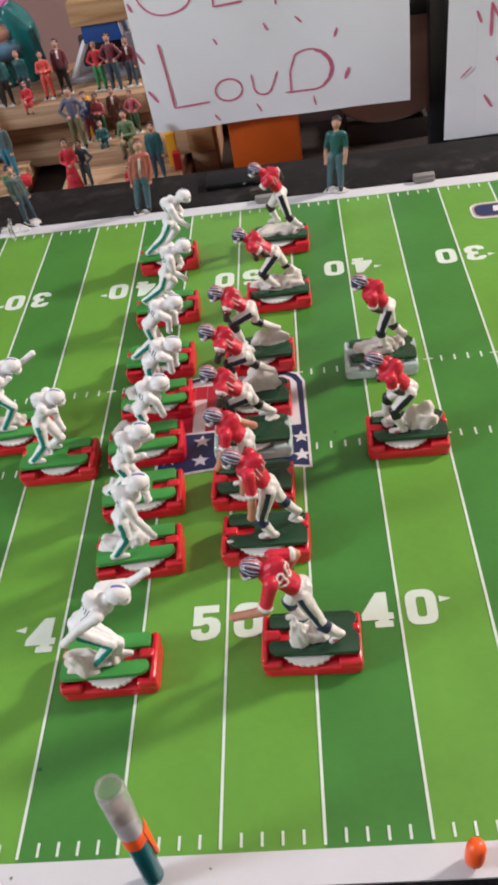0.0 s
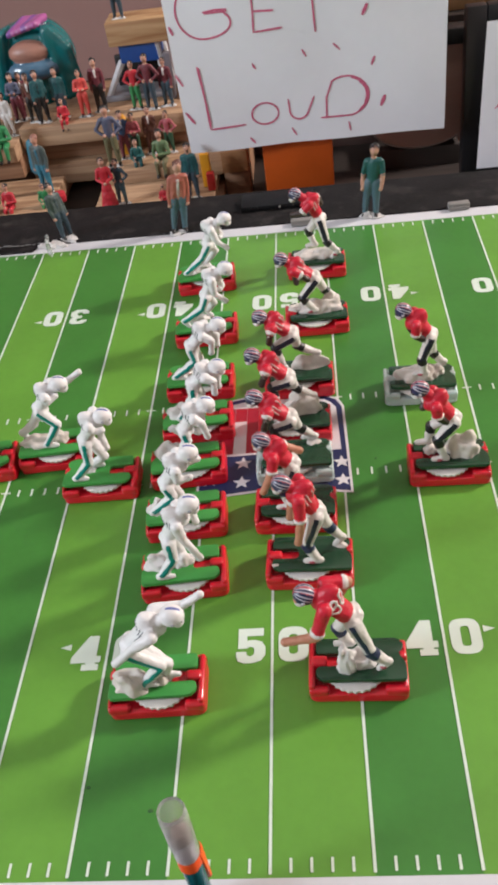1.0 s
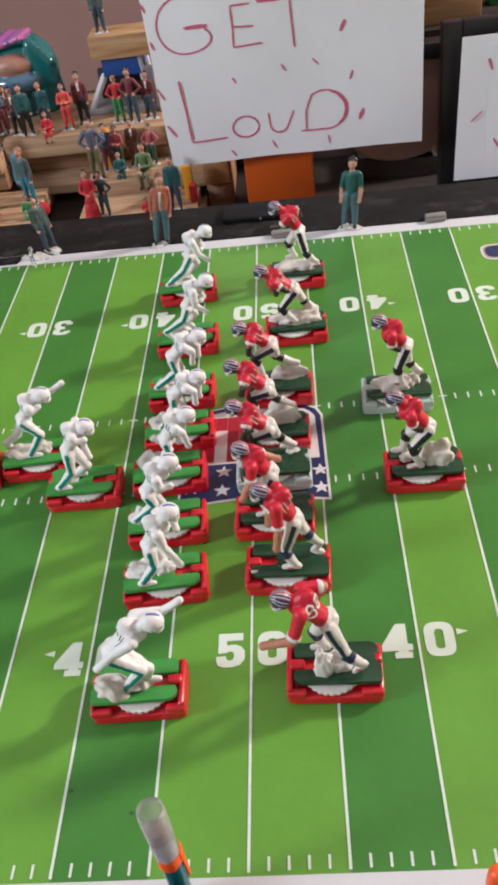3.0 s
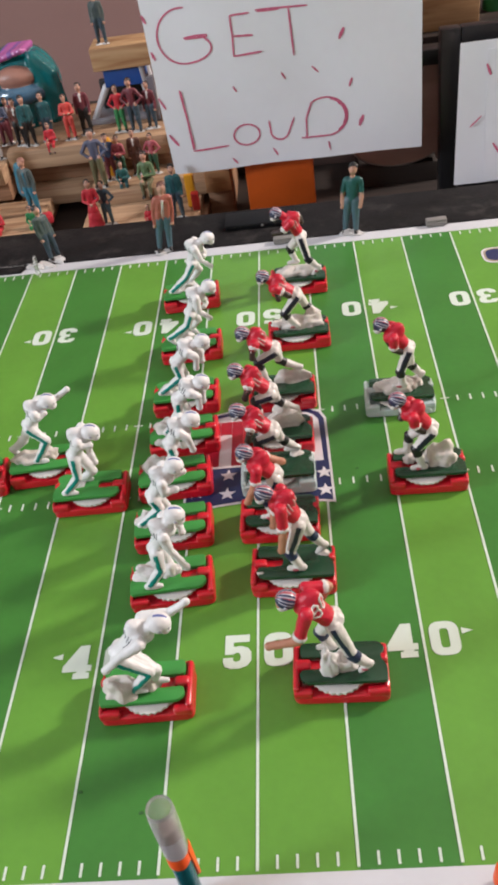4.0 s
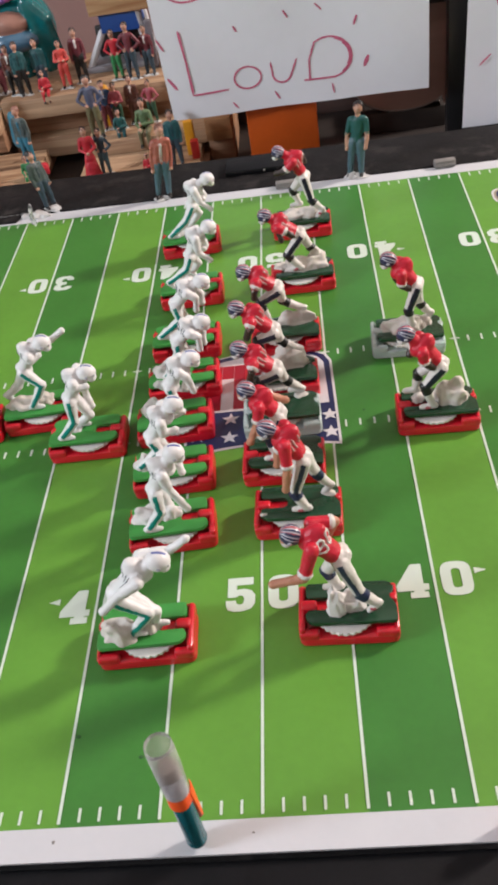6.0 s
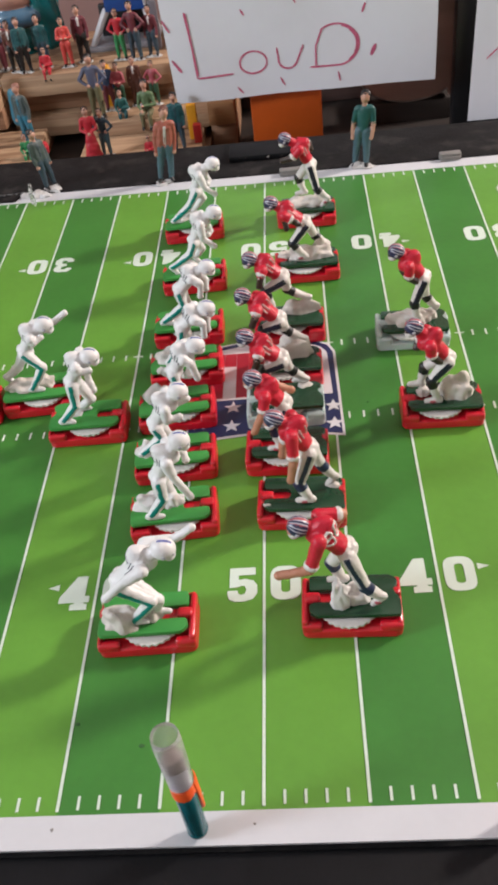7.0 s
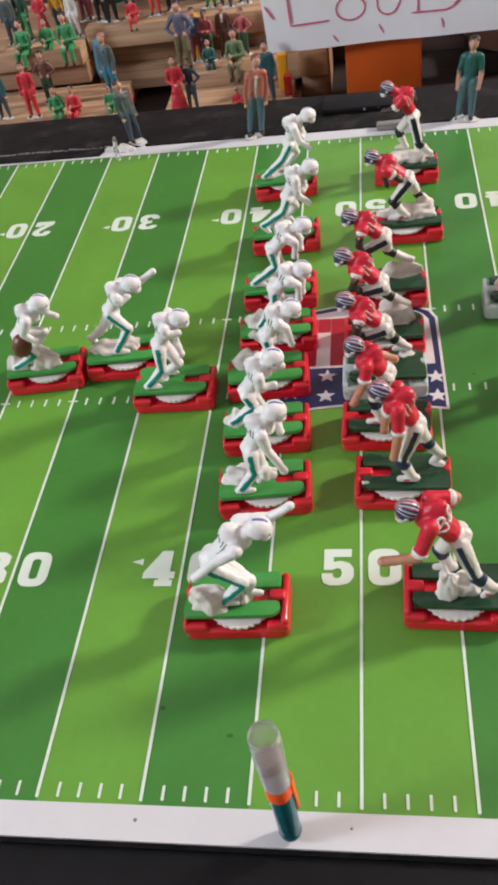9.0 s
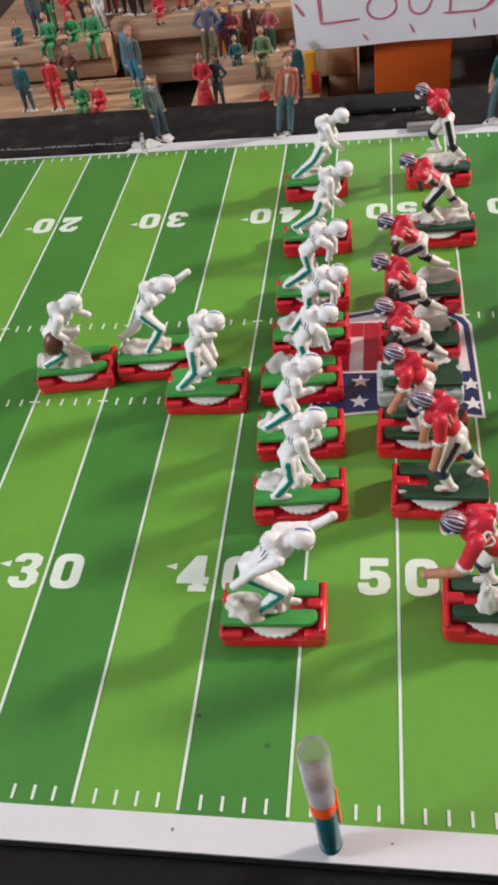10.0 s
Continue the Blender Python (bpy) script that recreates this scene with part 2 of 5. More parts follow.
def ball(bm, c, rad, mat=0, tilt=None, seg=14, rings=9, pick=None):
    """An ellipsoid; pick(direction) may give a face another material."""
    c = Vector(c)
    R = tilt.to_3x3() if tilt is not None else Matrix.Identity(3)
    rad = Vector(rad) if not isinstance(rad, (int, float)) else Vector((rad, rad, rad))
    grid = []
    for i in range(1, rings):
        th = math.pi * i / rings
        grid.append([Vector((math.sin(th) * math.cos(TAU * j / seg), math.sin(th) * math.sin(TAU * j / seg), math.cos(th))) for j in range(seg)])
    mk = lambda d: bm.verts.new(c + R @ Vector((d.x * rad.x, d.y * rad.y, d.z * rad.z)))  # noqa: E731
    vs = [[mk(d) for d in row] for row in grid]
    top, bot = mk(Vector((0, 0, 1))), mk(Vector((0, 0, -1)))
    fs = []
    for i in range(len(vs) - 1):
        for j in range(seg):
            d = grid[i][j] + grid[i + 1][(j + 1) % seg] + grid[i][(j + 1) % seg] + grid[i + 1][j]
            fs.append((bm.faces.new((vs[i][j], vs[i + 1][j], vs[i + 1][(j + 1) % seg], vs[i][(j + 1) % seg])), d.normalized()))
    for j in range(seg):
        fs.append((bm.faces.new((top, vs[0][j], vs[0][(j + 1) % seg])), Vector((0, 0, 1))))
        fs.append((bm.faces.new((bot, vs[-1][(j + 1) % seg], vs[-1][j])), Vector((0, 0, -1))))
    for f, d in fs:
        f.material_index = mat if pick is None else pick(d)


def fuse(bm, voxel=0.0005, rounds=3):
    """Melts overlapping limbs into one moulded skin; each face keeps the paint of the limb it came from."""
    bmesh.ops.recalc_face_normals(bm, faces=bm.faces[:])
    bm.faces.ensure_lookup_table()
    tree, paints = BVHTree.FromBMesh(bm), [f.material_index for f in bm.faces]
    me = bpy.data.meshes.new("raw")
    bm.to_mesh(me)
    bm.free()
    me.transform(Matrix.Scale(100, 4))
    ob = new("raw", me)
    mod = ob.modifiers.new("melt", "REMESH")
    mod.mode, mod.voxel_size, mod.adaptivity = "VOXEL", voxel * 100, 0.0
    soft = ob.modifiers.new("soft", "SMOOTH")
    soft.factor, soft.iterations = 0.5, rounds
    out = bpy.data.meshes.new_from_object(ob.evaluated_get(bpy.context.evaluated_depsgraph_get()))
    bpy.data.objects.remove(ob)
    bpy.data.meshes.remove(me)
    out.transform(Matrix.Scale(0.01, 4))
    skin = bmesh.new()
    skin.from_mesh(out)
    bpy.data.meshes.remove(out)
    for f in skin.faces:
        f.material_index = paints[tree.find_nearest(f.calc_center_median())[2]]
    return skin


def lump(bm, c, rad, mat=0, seed=1.0, rough=0.22, seg=18, rings=11):
    """An uneven blob of putty or glue with a flat underside."""
    first = len(bm.verts)
    ball(bm, (0, 0, 0), 1.0, mat, None, seg, rings)
    bm.verts.ensure_lookup_table()
    for v in bm.verts[first:]:
        d = v.co.copy()
        k = 1 + rough * noise.noise(d * 1.7 + Vector((seed * 7.1, seed * 3.3, seed))) * 2 + 0.08 * noise.noise(d * 5 + Vector((seed, 0, 0)))
        v.co = Vector((c[0] + d.x * rad[0] * k, c[1] + d.y * rad[1] * k, c[2] + max(d.z * k, -0.15) * rad[2]))


# ---- the room, plain, mostly unseen, round the table ----
def slab(name, x0, x1, y0, y1, z0, z1, mat, label, kind="structure", category="", holes=()):
    bm = bmesh.new()
    box(bm, x0, x1, y0, y1, z0, z1)
    ob = part(name, bm, mat, smooth=False)
    return tagged(ob, label, category or name.split("_")[0], "", kind)


slab("floor", -1.6, 1.6, -2.2, 1.4, -0.86, -0.76, FLOOR_WOOD, "brown wooden floor of the room")
slab("ceiling", -1.6, 1.6, -2.2, 1.4, 1.55, 1.65, CEIL_PAINT, "plain white ceiling of the room")
slab("wall_north", -1.6, 1.6, 1.3, 1.4, -0.76, 1.55, WALL_PAINT, "dull mauve painted wall behind the table")
slab("wall_south", -1.6, 1.6, -2.2, -2.1, -0.76, 1.55, ROOM_PAINT, "plain cream wall of the room")


def open_side_wall(name, x0, x1, y0, y1, z0, z1):
    """A side wall, out of view, with one assumed opening from y0 to y1 and z0 to z1."""
    bm = bmesh.new()
    box(bm, x0, x1, -2.1, y0, -0.76, 1.55)
    box(bm, x0, x1, y1, 1.3, -0.76, 1.55)
    box(bm, x0, x1, y0, y1, -0.76, z0)
    box(bm, x0, x1, y0, y1, z1, 1.55)
    tagged(part(name, bm, ROOM_PAINT, smooth=False), "plain cream wall with an assumed opening for the light", "wall", "", "structure")


# openings added to let the two area lights in
open_side_wall("wall_east", 1.5, 1.6, 0.52, 1.00, 0.60, 1.10)
open_side_wall("wall_west", -1.6, -1.5, -0.72, 0.06, 0.38, 1.10)

# table under the game
bm = bmesh.new()
box(bm, -0.95, 0.95, -0.25, 0.98, -0.075, -0.042, 0.004)
table = thing("table", pose(0, 0, 0), "dark wooden table that carries the game", "table")
part("tabletop", bm, DARK_TABLE, table)
for lx in (-0.88, 0.88):
    for ly in (-0.18, 0.9):
        bm = bmesh.new()
        box(bm, lx - 0.03, lx + 0.03, ly - 0.03, ly + 0.03, -0.76, -0.075, 0.004)
        part("leg", bm, DARK_TABLE, table)

# ---- the game board ----
S = 0.035           # five yards
FAR = 0.4466        # far sideline
SKEW = -0.0125      # the far sideline runs slightly askew


def far_y(x, off=0.0):
    return FAR + SKEW * x + off


board = thing("game_board", pose(0, 0, 0), "electric football game board with printed green field and black frame", "game board")
NX = 12
bm = bmesh.new()
for i in range(-NX, NX):
    x0, x1 = i * S, (i + 1) * S
    k = i if i >= 0 else -i - 1
    vs = [bm.verts.new(p) for p in ((x0, -0.0012, 0), (x1, -0.0012, 0), (x1, far_y(x1, 0.0015), 0), (x0, far_y(x0, 0.0015), 0))]
    bm.faces.new(vs).material_index = 0 if k % 2 == 0 else 1
bmesh.ops.remove_doubles(bm, verts=bm.verts[:], dist=1e-6)
solid = bmesh.ops.extrude_face_region(bm, geom=bm.faces[:])
for v in [g for g in solid["geom"] if isinstance(g, bmesh.types.BMVert)]:
    v.co.z -= 0.001
part("playing_field", bm, [GREEN_LIGHT, GREEN_DARK], board, "printed striped green metal field", smooth=False)
EX = NX * S
bm = bmesh.new()
prism(bm, [Vector(p) for p in ((-EX, -0.0123), (EX, -0.0123), (EX, -0.0012), (-EX, -0.0012))], -0.001, 0.0001)
part("near_border", bm, BORDER_WHITE, board, "scuffed white metal border", smooth=False)
bm = bmesh.new()
prism(bm, [Vector(p) for p in ((-EX, far_y(-EX, 0.0015)), (EX, far_y(EX, 0.0015)), (EX, far_y(EX, 0.0135)), (-EX, far_y(-EX, 0.0135)))], -0.001, 0.0001)
part("far_border", bm, BORDER_WHITE, board, "scuffed white metal border", smooth=False)
bm = bmesh.new()
box(bm, -EX - 0.05, EX + 0.05, -0.055, -0.0128, -0.042, -0.003, 0.0015)
part("near_frame", bm, BLACK_SATIN, board, "black painted frame")
bm = bmesh.new()
box(bm, -EX - 0.05, EX + 0.05, -0.0128, FAR + 0.005, -0.042, -0.004)
part("underside", bm, BLACK, board, "black frame body", smooth=False)
bm = bmesh.new()
FW = 0.0575
prism(bm, [Vector(p) for p in ((-EX, far_y(-EX, 0.0138)), (EX, far_y(EX, 0.0138)), (EX, far_y(EX, 0.0138 + FW)), (-EX, far_y(-EX, 0.0138 + FW)))], -0.042, 0.0012, 0, 0.001)
part("far_frame", bm, BLACK, board, "rough black painted frame with dust")

Z1 = 0.00025


def stripe_line(name, pts, mat=LINE_WHITE, parent=board):
    bm = bmesh.new()
    flat(bm, pts, Z1)
    return part(name, bm, mat, parent, smooth=False)


for i in range(-NX + 1, NX):
    x, w = i * S, 0.00055
    stripe_line("yard_line", [(x - w, 0), (x + w, 0), (x + w, far_y(x)), (x - w, far_y(x))])
# short yard marks along both sidelines and the two inner rows
mark = bmesh.new()
flat(mark, [(-0.00048, -0.0024), (0.00048, -0.0024), (0.00048, 0.0024), (-0.00048, 0.0024)], 0.0)
mark = mesh_of(mark, "yard_mark", LINE_WHITE, False)
dash = bmesh.new()
flat(dash, [(-0.0025, -0.0004), (0.0025, -0.0004), (0.0025, 0.0004), (-0.0025, 0.0004)], 0.0)
dash = mesh_of(dash, "cross_dash", LINE_WHITE, False)
for row, yc in (("near", 0.0028), ("lower", 0.1916), ("upper", 0.2513), ("far", -0.0026)):
    for i in range(-8, 7):
        for j in range(1, 5):
            x = (i + j / 5) * S
            ob = new("yard_mark", mark)
            ob.parent = board
            ob.location = (x, far_y(x, yc) if row == "far" else yc, Z1)
        if row in ("lower", "upper"):
            ob = new("cross_dash", dash)
            ob.parent = board
            ob.location = (i * S, yc + 0.0003, Z1 + 0.0001)

# block numerals, drawn in a cell 10 wide and 14 high
GLYPHS = {
    "5": [[(0.6, 14), (9.2, 14), (9.2, 10.9), (3.6, 10.9), (3.6, 9.0), (6.2, 9.3), (8.6, 8.4), (9.8, 6.4), (9.8, 3.2), (8.4, 0.9), (5.6, 0), (2.6, 0), (0.6, 1.0), (0, 3.0), (0, 4.6), (3.4, 4.6), (3.5, 3.3), (4.6, 2.7), (5.8, 3.2), (6.2, 4.8), (5.7, 6.3), (4.6, 6.6), (3.5, 5.9), (0.6, 5.9)]],
    "4": [[(4.9, 14), (8.4, 14), (8.4, 5.6), (10, 5.6), (10, 3.0), (8.4, 3.0), (8.4, 2.4), (9.6, 2.4), (9.6, 0), (3.8, 0), (3.8, 2.4), (5.0, 2.4), (5.0, 3.0), (-0.3, 3.0), (-0.3, 5.4)]],
    "3": [[(0.2, 10.4), (0.2, 12), (2.2, 14), (7.2, 14), (9.6, 12.4), (9.6, 9.2), (8.2, 7.4), (9.8, 5.8), (9.8, 2.2), (7.4, 0), (2.4, 0), (0, 2.2), (0, 4.4), (3.4, 4.4), (3.6, 3.0), (4.9, 2.6), (6.2, 3.2), (6.2, 5.0), (5.2, 6.0), (3.4, 6.0), (3.4, 8.4), (5.2, 8.6), (6.1, 9.6), (6.0, 11.0), (4.9, 11.6), (3.7, 11.2), (3.5, 10.4)]],
    "2": [[(0.2, 9.4), (0.2, 11.6), (2.2, 14), (7.2, 14), (9.7, 11.8), (9.7, 9.0), (7.8, 6.6), (4.6, 3.4), (6.6, 3.4), (6.6, 4.6), (9.9, 4.6), (9.9, 0), (0, 0), (0, 3.0), (5.2, 8.2), (6.1, 9.6), (6.0, 11.0), (4.9, 11.5), (3.7, 11.0), (3.6, 9.4)]],
    "1": [[(3.2, 14), (6.8, 14), (6.8, 2.6), (8.6, 2.6), (8.6, 0), (1.4, 0), (1.4, 2.6), (3.2, 2.6), (3.2, 11.2), (1.4, 11.2), (1.4, 12.6)]],
}
CELL_W, CELL_H = 0.0124, 0.0171


def numeral(ch, x, y, up, parent):
    """One printed numeral with its lower left corner at x, y; up is -1 where it stands on its head."""
    bm = bmesh.new()
    kx, ky = CELL_W / 10 * up, CELL_H / 14 * up
    if ch == "0":
        outer = outline_round([(0, 0), (10, 0), (10, 14), (0, 14)], 4.2, 5)
        inner = outline_round([(3.5, 3), (6.5, 3), (6.5, 11), (3.5, 11)], 1.6, 5)
        n = len(outer)
        o = [bm.verts.new((x + p.x * kx, y + p.y * ky, Z1)) for p in outer]
        q = [bm.verts.new((x + p.x * kx, y + p.y * ky, Z1)) for p in inner]
        for i in range(n):
            bm.faces.new((o[i], o[(i + 1) % n], q[(i + 1) % n], q[i]))
        ext = bmesh.ops.extrude_face_region(bm, geom=bm.faces[:])
        for v in [g for g in ext["geom"] if isinstance(g, bmesh.types.BMVert)]:
            v.co.z -= 0.00012
    else:
        for pts in GLYPHS[ch]:
            flat(bm, [(x + px * kx, y + py * ky) for px, py in reversed(pts)], Z1)
    return part("numeral", bm, LINE_WHITE, parent, smooth=False)


NEAR_Y, GAP = 0.0826, 0.0026
for k in range(-4, 5):
    text = str(50 - 10 * abs(k))
    x = k * 2 * S
    y_top = far_y(x) - NEAR_Y
    for row in (0, 1):
        up = 1 if row == 0 else -1
        y = NEAR_Y if row == 0 else y_top
        numeral(text[0], x - up * (GAP + CELL_W), y, up, board)
        numeral(text[1], x + up * GAP, y, up, board)
        if k:
            s = 1 if k > 0 else -1
            ya = y + up * 0.0117
            xa = x + s * (GAP + CELL_W + 0.0012)
            bm = bmesh.new()
            tri = [(xa, ya - 0.0016), (xa + s * 0.0048, ya), (xa, ya + 0.0016)]
            flat(bm, tri if s > 0 else tri[::-1], Z1)
            part("arrow", bm, LINE_WHITE, board, smooth=False)

# shield emblem at midfield, as plain shapes
emblem = bmesh.new()


def shield(w, y0, y1, dip, r):
    pts = []
    for i in range(9):
        t = i / 8
        pts.append((-w + 2 * w * t, y0 + dip * math.sin(math.pi * t)))
    pts += [(w - 0.0012, y1 - r), (w - 0.004, y1 - r * 0.35), (w - r, y1), (w * 0.3, y1 + 0.004), (0, y1 + 0.010), (-w * 0.3, y1 + 0.004), (-w + r, y1), (-w + 0.004, y1 - r * 0.35), (-w + 0.0012, y1 - r)]
    return pts


flat(emblem, shield(0.0392, 0.1767, 0.2540, 0.0045, 0.010), 0.00030, 0)
flat(emblem, shield(0.0379, 0.1784, 0.2529, 0.0044, 0.0095), 0.00040, 1)
flat(emblem, shield(0.0348, 0.2085, 0.2500, 0.0, 0.007), 0.00050, 2)
emblem_ob = part("midfield_emblem", emblem, [LOGO_WHITE, NAVY, LOGO_WHITE], board, "navy shield emblem with white stars and red bars", smooth=False)
for x0, x1, y0, y1 in ((-0.0300, -0.0215, 0.2100, 0.2470), (-0.0213, -0.0150, 0.2360, 0.2470), (-0.0148, -0.0065, 0.2100, 0.2470), (-0.0040, 0.0045, 0.2100, 0.2470), (0.0070, 0.0150, 0.2100, 0.2470), (0.0152, 0.0285, 0.2100, 0.2190)):
    bm = bmesh.new()
    flat(bm, [(x0, y0), (x1, y0), (x1, y1), (x0, y1)], 0.00060)
    part("red_bar", bm, LOGO_RED, emblem_ob, smooth=False)


def star(cx, cy, r):
    return [(cx + r * (1 if i % 2 == 0 else 0.42) * math.sin(TAU * i / 10), cy + r * (1 if i % 2 == 0 else 0.42) * math.cos(TAU * i / 10)) for i in range(10)][::-1]


for cx, cy in ((-0.0325, 0.191), (-0.0325, 0.2035), (-0.0162, 0.1885), (-0.0158, 0.2025), (0.0005, 0.1885), (0.0005, 0.2025), (0.0165, 0.1885), (0.0165, 0.2025), (0.0345, 0.186), (0.0345, 0.199)):
    bm = bmesh.new()
    flat(bm, star(cx, cy, 0.0047), 0.00060)
    part("star", bm, LOGO_WHITE, emblem_ob, smooth=False)
# small pill-shaped badge near the far sideline
bm = bmesh.new()
flat(bm, outline_round([(0.1555, 0.3945), (0.2145, 0.3945), (0.2145, 0.4155), (0.1555, 0.4155)], 0.008, 5), 0.0003, 0)
flat(bm, outline_round([(0.1568, 0.3958), (0.2132, 0.3958), (0.2132, 0.4142), (0.1568, 0.4142)], 0.0072, 5), 0.0004, 2)
flat(bm, outline_round([(0.1582, 0.3972), (0.2118, 0.3972), (0.2118, 0.4128), (0.1582, 0.4128)], 0.0065, 5), 0.0005, 1)
for i in range(6):
    x = 0.170 + i * 0.006
    flat(bm, [(x, 0.4025), (x + 0.0040, 0.4025), (x + 0.0048, 0.4095), (x + 0.0008, 0.4095)], 0.0006, 0)
part("sideline_badge", bm, [LOGO_WHITE, NAVY, paint((0.34, 0.28, 0.20), 0.4, key="dull_gold")], board, "small navy badge with pale bars", smooth=False)


# ---- players on their bases ----
def build_base(holder, sx, frame_mat, plate_mat):
    """Base with its dial and plate. sx = 1 faces +x, -1 faces -x; the dial shows on the -y side."""
    L, D = 0.0192, 0.0115

    def X(a, b):
        return (a, b) if sx > 0 else (-b, -a)

    bm = bmesh.new()
    rect = outline_round([(-L, -D), (L, -D), (L, D), (-L, D)], 0.0036, 5)
    prism(bm, rect, 0.0006, 0.0046, 0, 0.0008)
    for x0, x1, y0, y1, z1 in ((-L + .0001, -0.0102, -D + .0001, -0.0080, 0.0076), (0.0112, L - .0001, -D + .0001, -0.0080, 0.0076), (-L + .0001, L - .0001, D - 0.0022, D - .0001, 0.0084), (-L + .0001, -L + 0.0020, -D + .001, D - .001, 0.0084), (L - 0.0027, L - .0001, -D + .0008, D - .0008, 0.0098)):
        a, b = X(x0, x1)
        box(bm, a, b, y0, y1, 0.003, z1, 0.0012, 0, 3)
    a, b = X(0.0035, 0.0130)
    box(bm, a, b, -0.0024, 0.0036, 0.003, 0.0086, 0.0006)
    a, b = X(0.0118, L - 0.0012)
    box(bm, a, b, -0.0016, 0.0028, 0.004, 0.0110, 0.0012, 0, 3)
    a, b = X(-L + 0.0002, -L + 0.0036)
    box(bm, a, b, 0.0010, 0.0048, 0.004, 0.0108, 0.0012, 0, 3)
    body = part("base_frame", bm, frame_mat, holder)
    # scalloped dial
    bm = bmesh.new()
    n = 28
    pts = []
    for i in range(n * 4):
        an = TAU * i / (n * 4)
        r = 0.0119 + 0.00030 * math.cos(n * an)
        pts.append(Vector((sx * 0.0012 + r * math.cos(an), 0.0002 + r * math.sin(an))))
    prism(bm, pts, 0.0064, 0.0076, 0, 0.0002)
    part("dial", bm, DIAL_WHITE, body, "white scalloped dial")
    # plate with a slot towards the front
    pts = [(-0.0186, -0.0086), (0.0138, -0.0086), (0.0164, -0.0060), (0.0158, -0.0022), (0.0120, -0.0022), (0.0045, -0.0022), (0.0045, 0.0034), (0.0120, 0.0034), (0.0162, 0.0034), (0.0162, 0.0104), (-0.0155, 0.0104), (-0.0184, 0.0076), (-0.0158, 0.0030), (-0.0186, -0.0006)]
    pts = [(sx * x, y) for x, y in pts]
    bm = bmesh.new()
    prism(bm, outline_round(pts if sx > 0 else pts[::-1], 0.0020, 4), 0.0090, 0.0108, 0, 0.0004)
    part("plate", bm, plate_mat, holder, "painted green plate")


def figure_mats(team, dark):
    if team == "white":
        return [BODY_WHITE, BODY_WHITE, TEAL, BODY_WHITE, BODY_WHITE, BODY_WHITE, TEAM_BLUE, INK, EAR_GREY, BODY_WHITE]
    arm = SKIN_DARK if dark else SKIN
    return [JERSEY_RED, PANTS_WHITE, NAVY_PAINT if not dark else NAVY_DARK, NAVY_PAINT if not dark else BLACK_PLASTIC, PANTS_WHITE, arm, HELMET, HELMET_LIGHT, HELMET_RED, HELMET_DARK]


def helmet_pick(team):
    """Paint by direction on the shell; z runs along the pole from which the stripes fan out."""
    def pick(d):
        a = abs(math.degrees(math.atan2(d.y, -d.x)))
        if team == "white":
            return 6 if a < 9 and -0.55 < d.z < 0.60 else 5
        if d.z > 0.96:
            return 8
        if a > 128:
            return 9
        return (8, 7, 9, 9, 7, 8, 9, 9, 7, 9, 9, 7, 9, 9, 9, 9, 9)[min(16, int(a / 7.0))]
    return pick


def decal(bm, tree, origin, along, up, facing, lines, r, mat):
    """Thin painted strokes, in mm over the surface of the moulded skin."""
    for pts in lines:
        prev = None
        for (x0, y0), (x1, y1) in zip(pts, pts[1:]):
            n = max(1, int(math.hypot(x1 - x0, y1 - y0) / 0.7))
            for i in range(n + 1):
                t = i / n
                p = origin + along * ((x0 + (x1 - x0) * t) * MM) + up * ((y0 + (y1 - y0) * t) * MM)
                hit = tree.ray_cast(p + facing * 0.02, -facing)[0]
                if hit is not None:
                    q = hit - facing * r * 0.35
                    if prev is not None and (q - prev).length > 1e-5:
                        tube(bm, prev, q, r, r, mat, 6, cap=1)
                    prev = q


DIGITS = {
    "8": [[(-1.0, 0.2), (1.0, 0.2), (1.3, 1.4), (1.0, 2.7), (-1.0, 2.7), (-1.3, 1.4), (-1.0, 0.2), (-1.4, -1.2), (-1.0, -2.7), (1.0, -2.7), (1.4, -1.2), (1.0, 0.2)]],
    "0": [[(-0.9, 2.7), (0.9, 2.7), (1.4, 1.6), (1.4, -1.6), (0.9, -2.7), (-0.9, -2.7), (-1.4, -1.6), (-1.4, 1.6), (-0.9, 2.7)]],
    "bars": [[(-1.0, 2.3), (-0.8, -2.4)], [(0.8, 2.4), (1.0, -2.3)]],
    "thin": [[(-1.2, 1.7), (-0.9, -1.9)], [(0.1, 2.0), (0.3, -1.5)], [(1.1, 1.5), (1.3, -1.8)]],
}


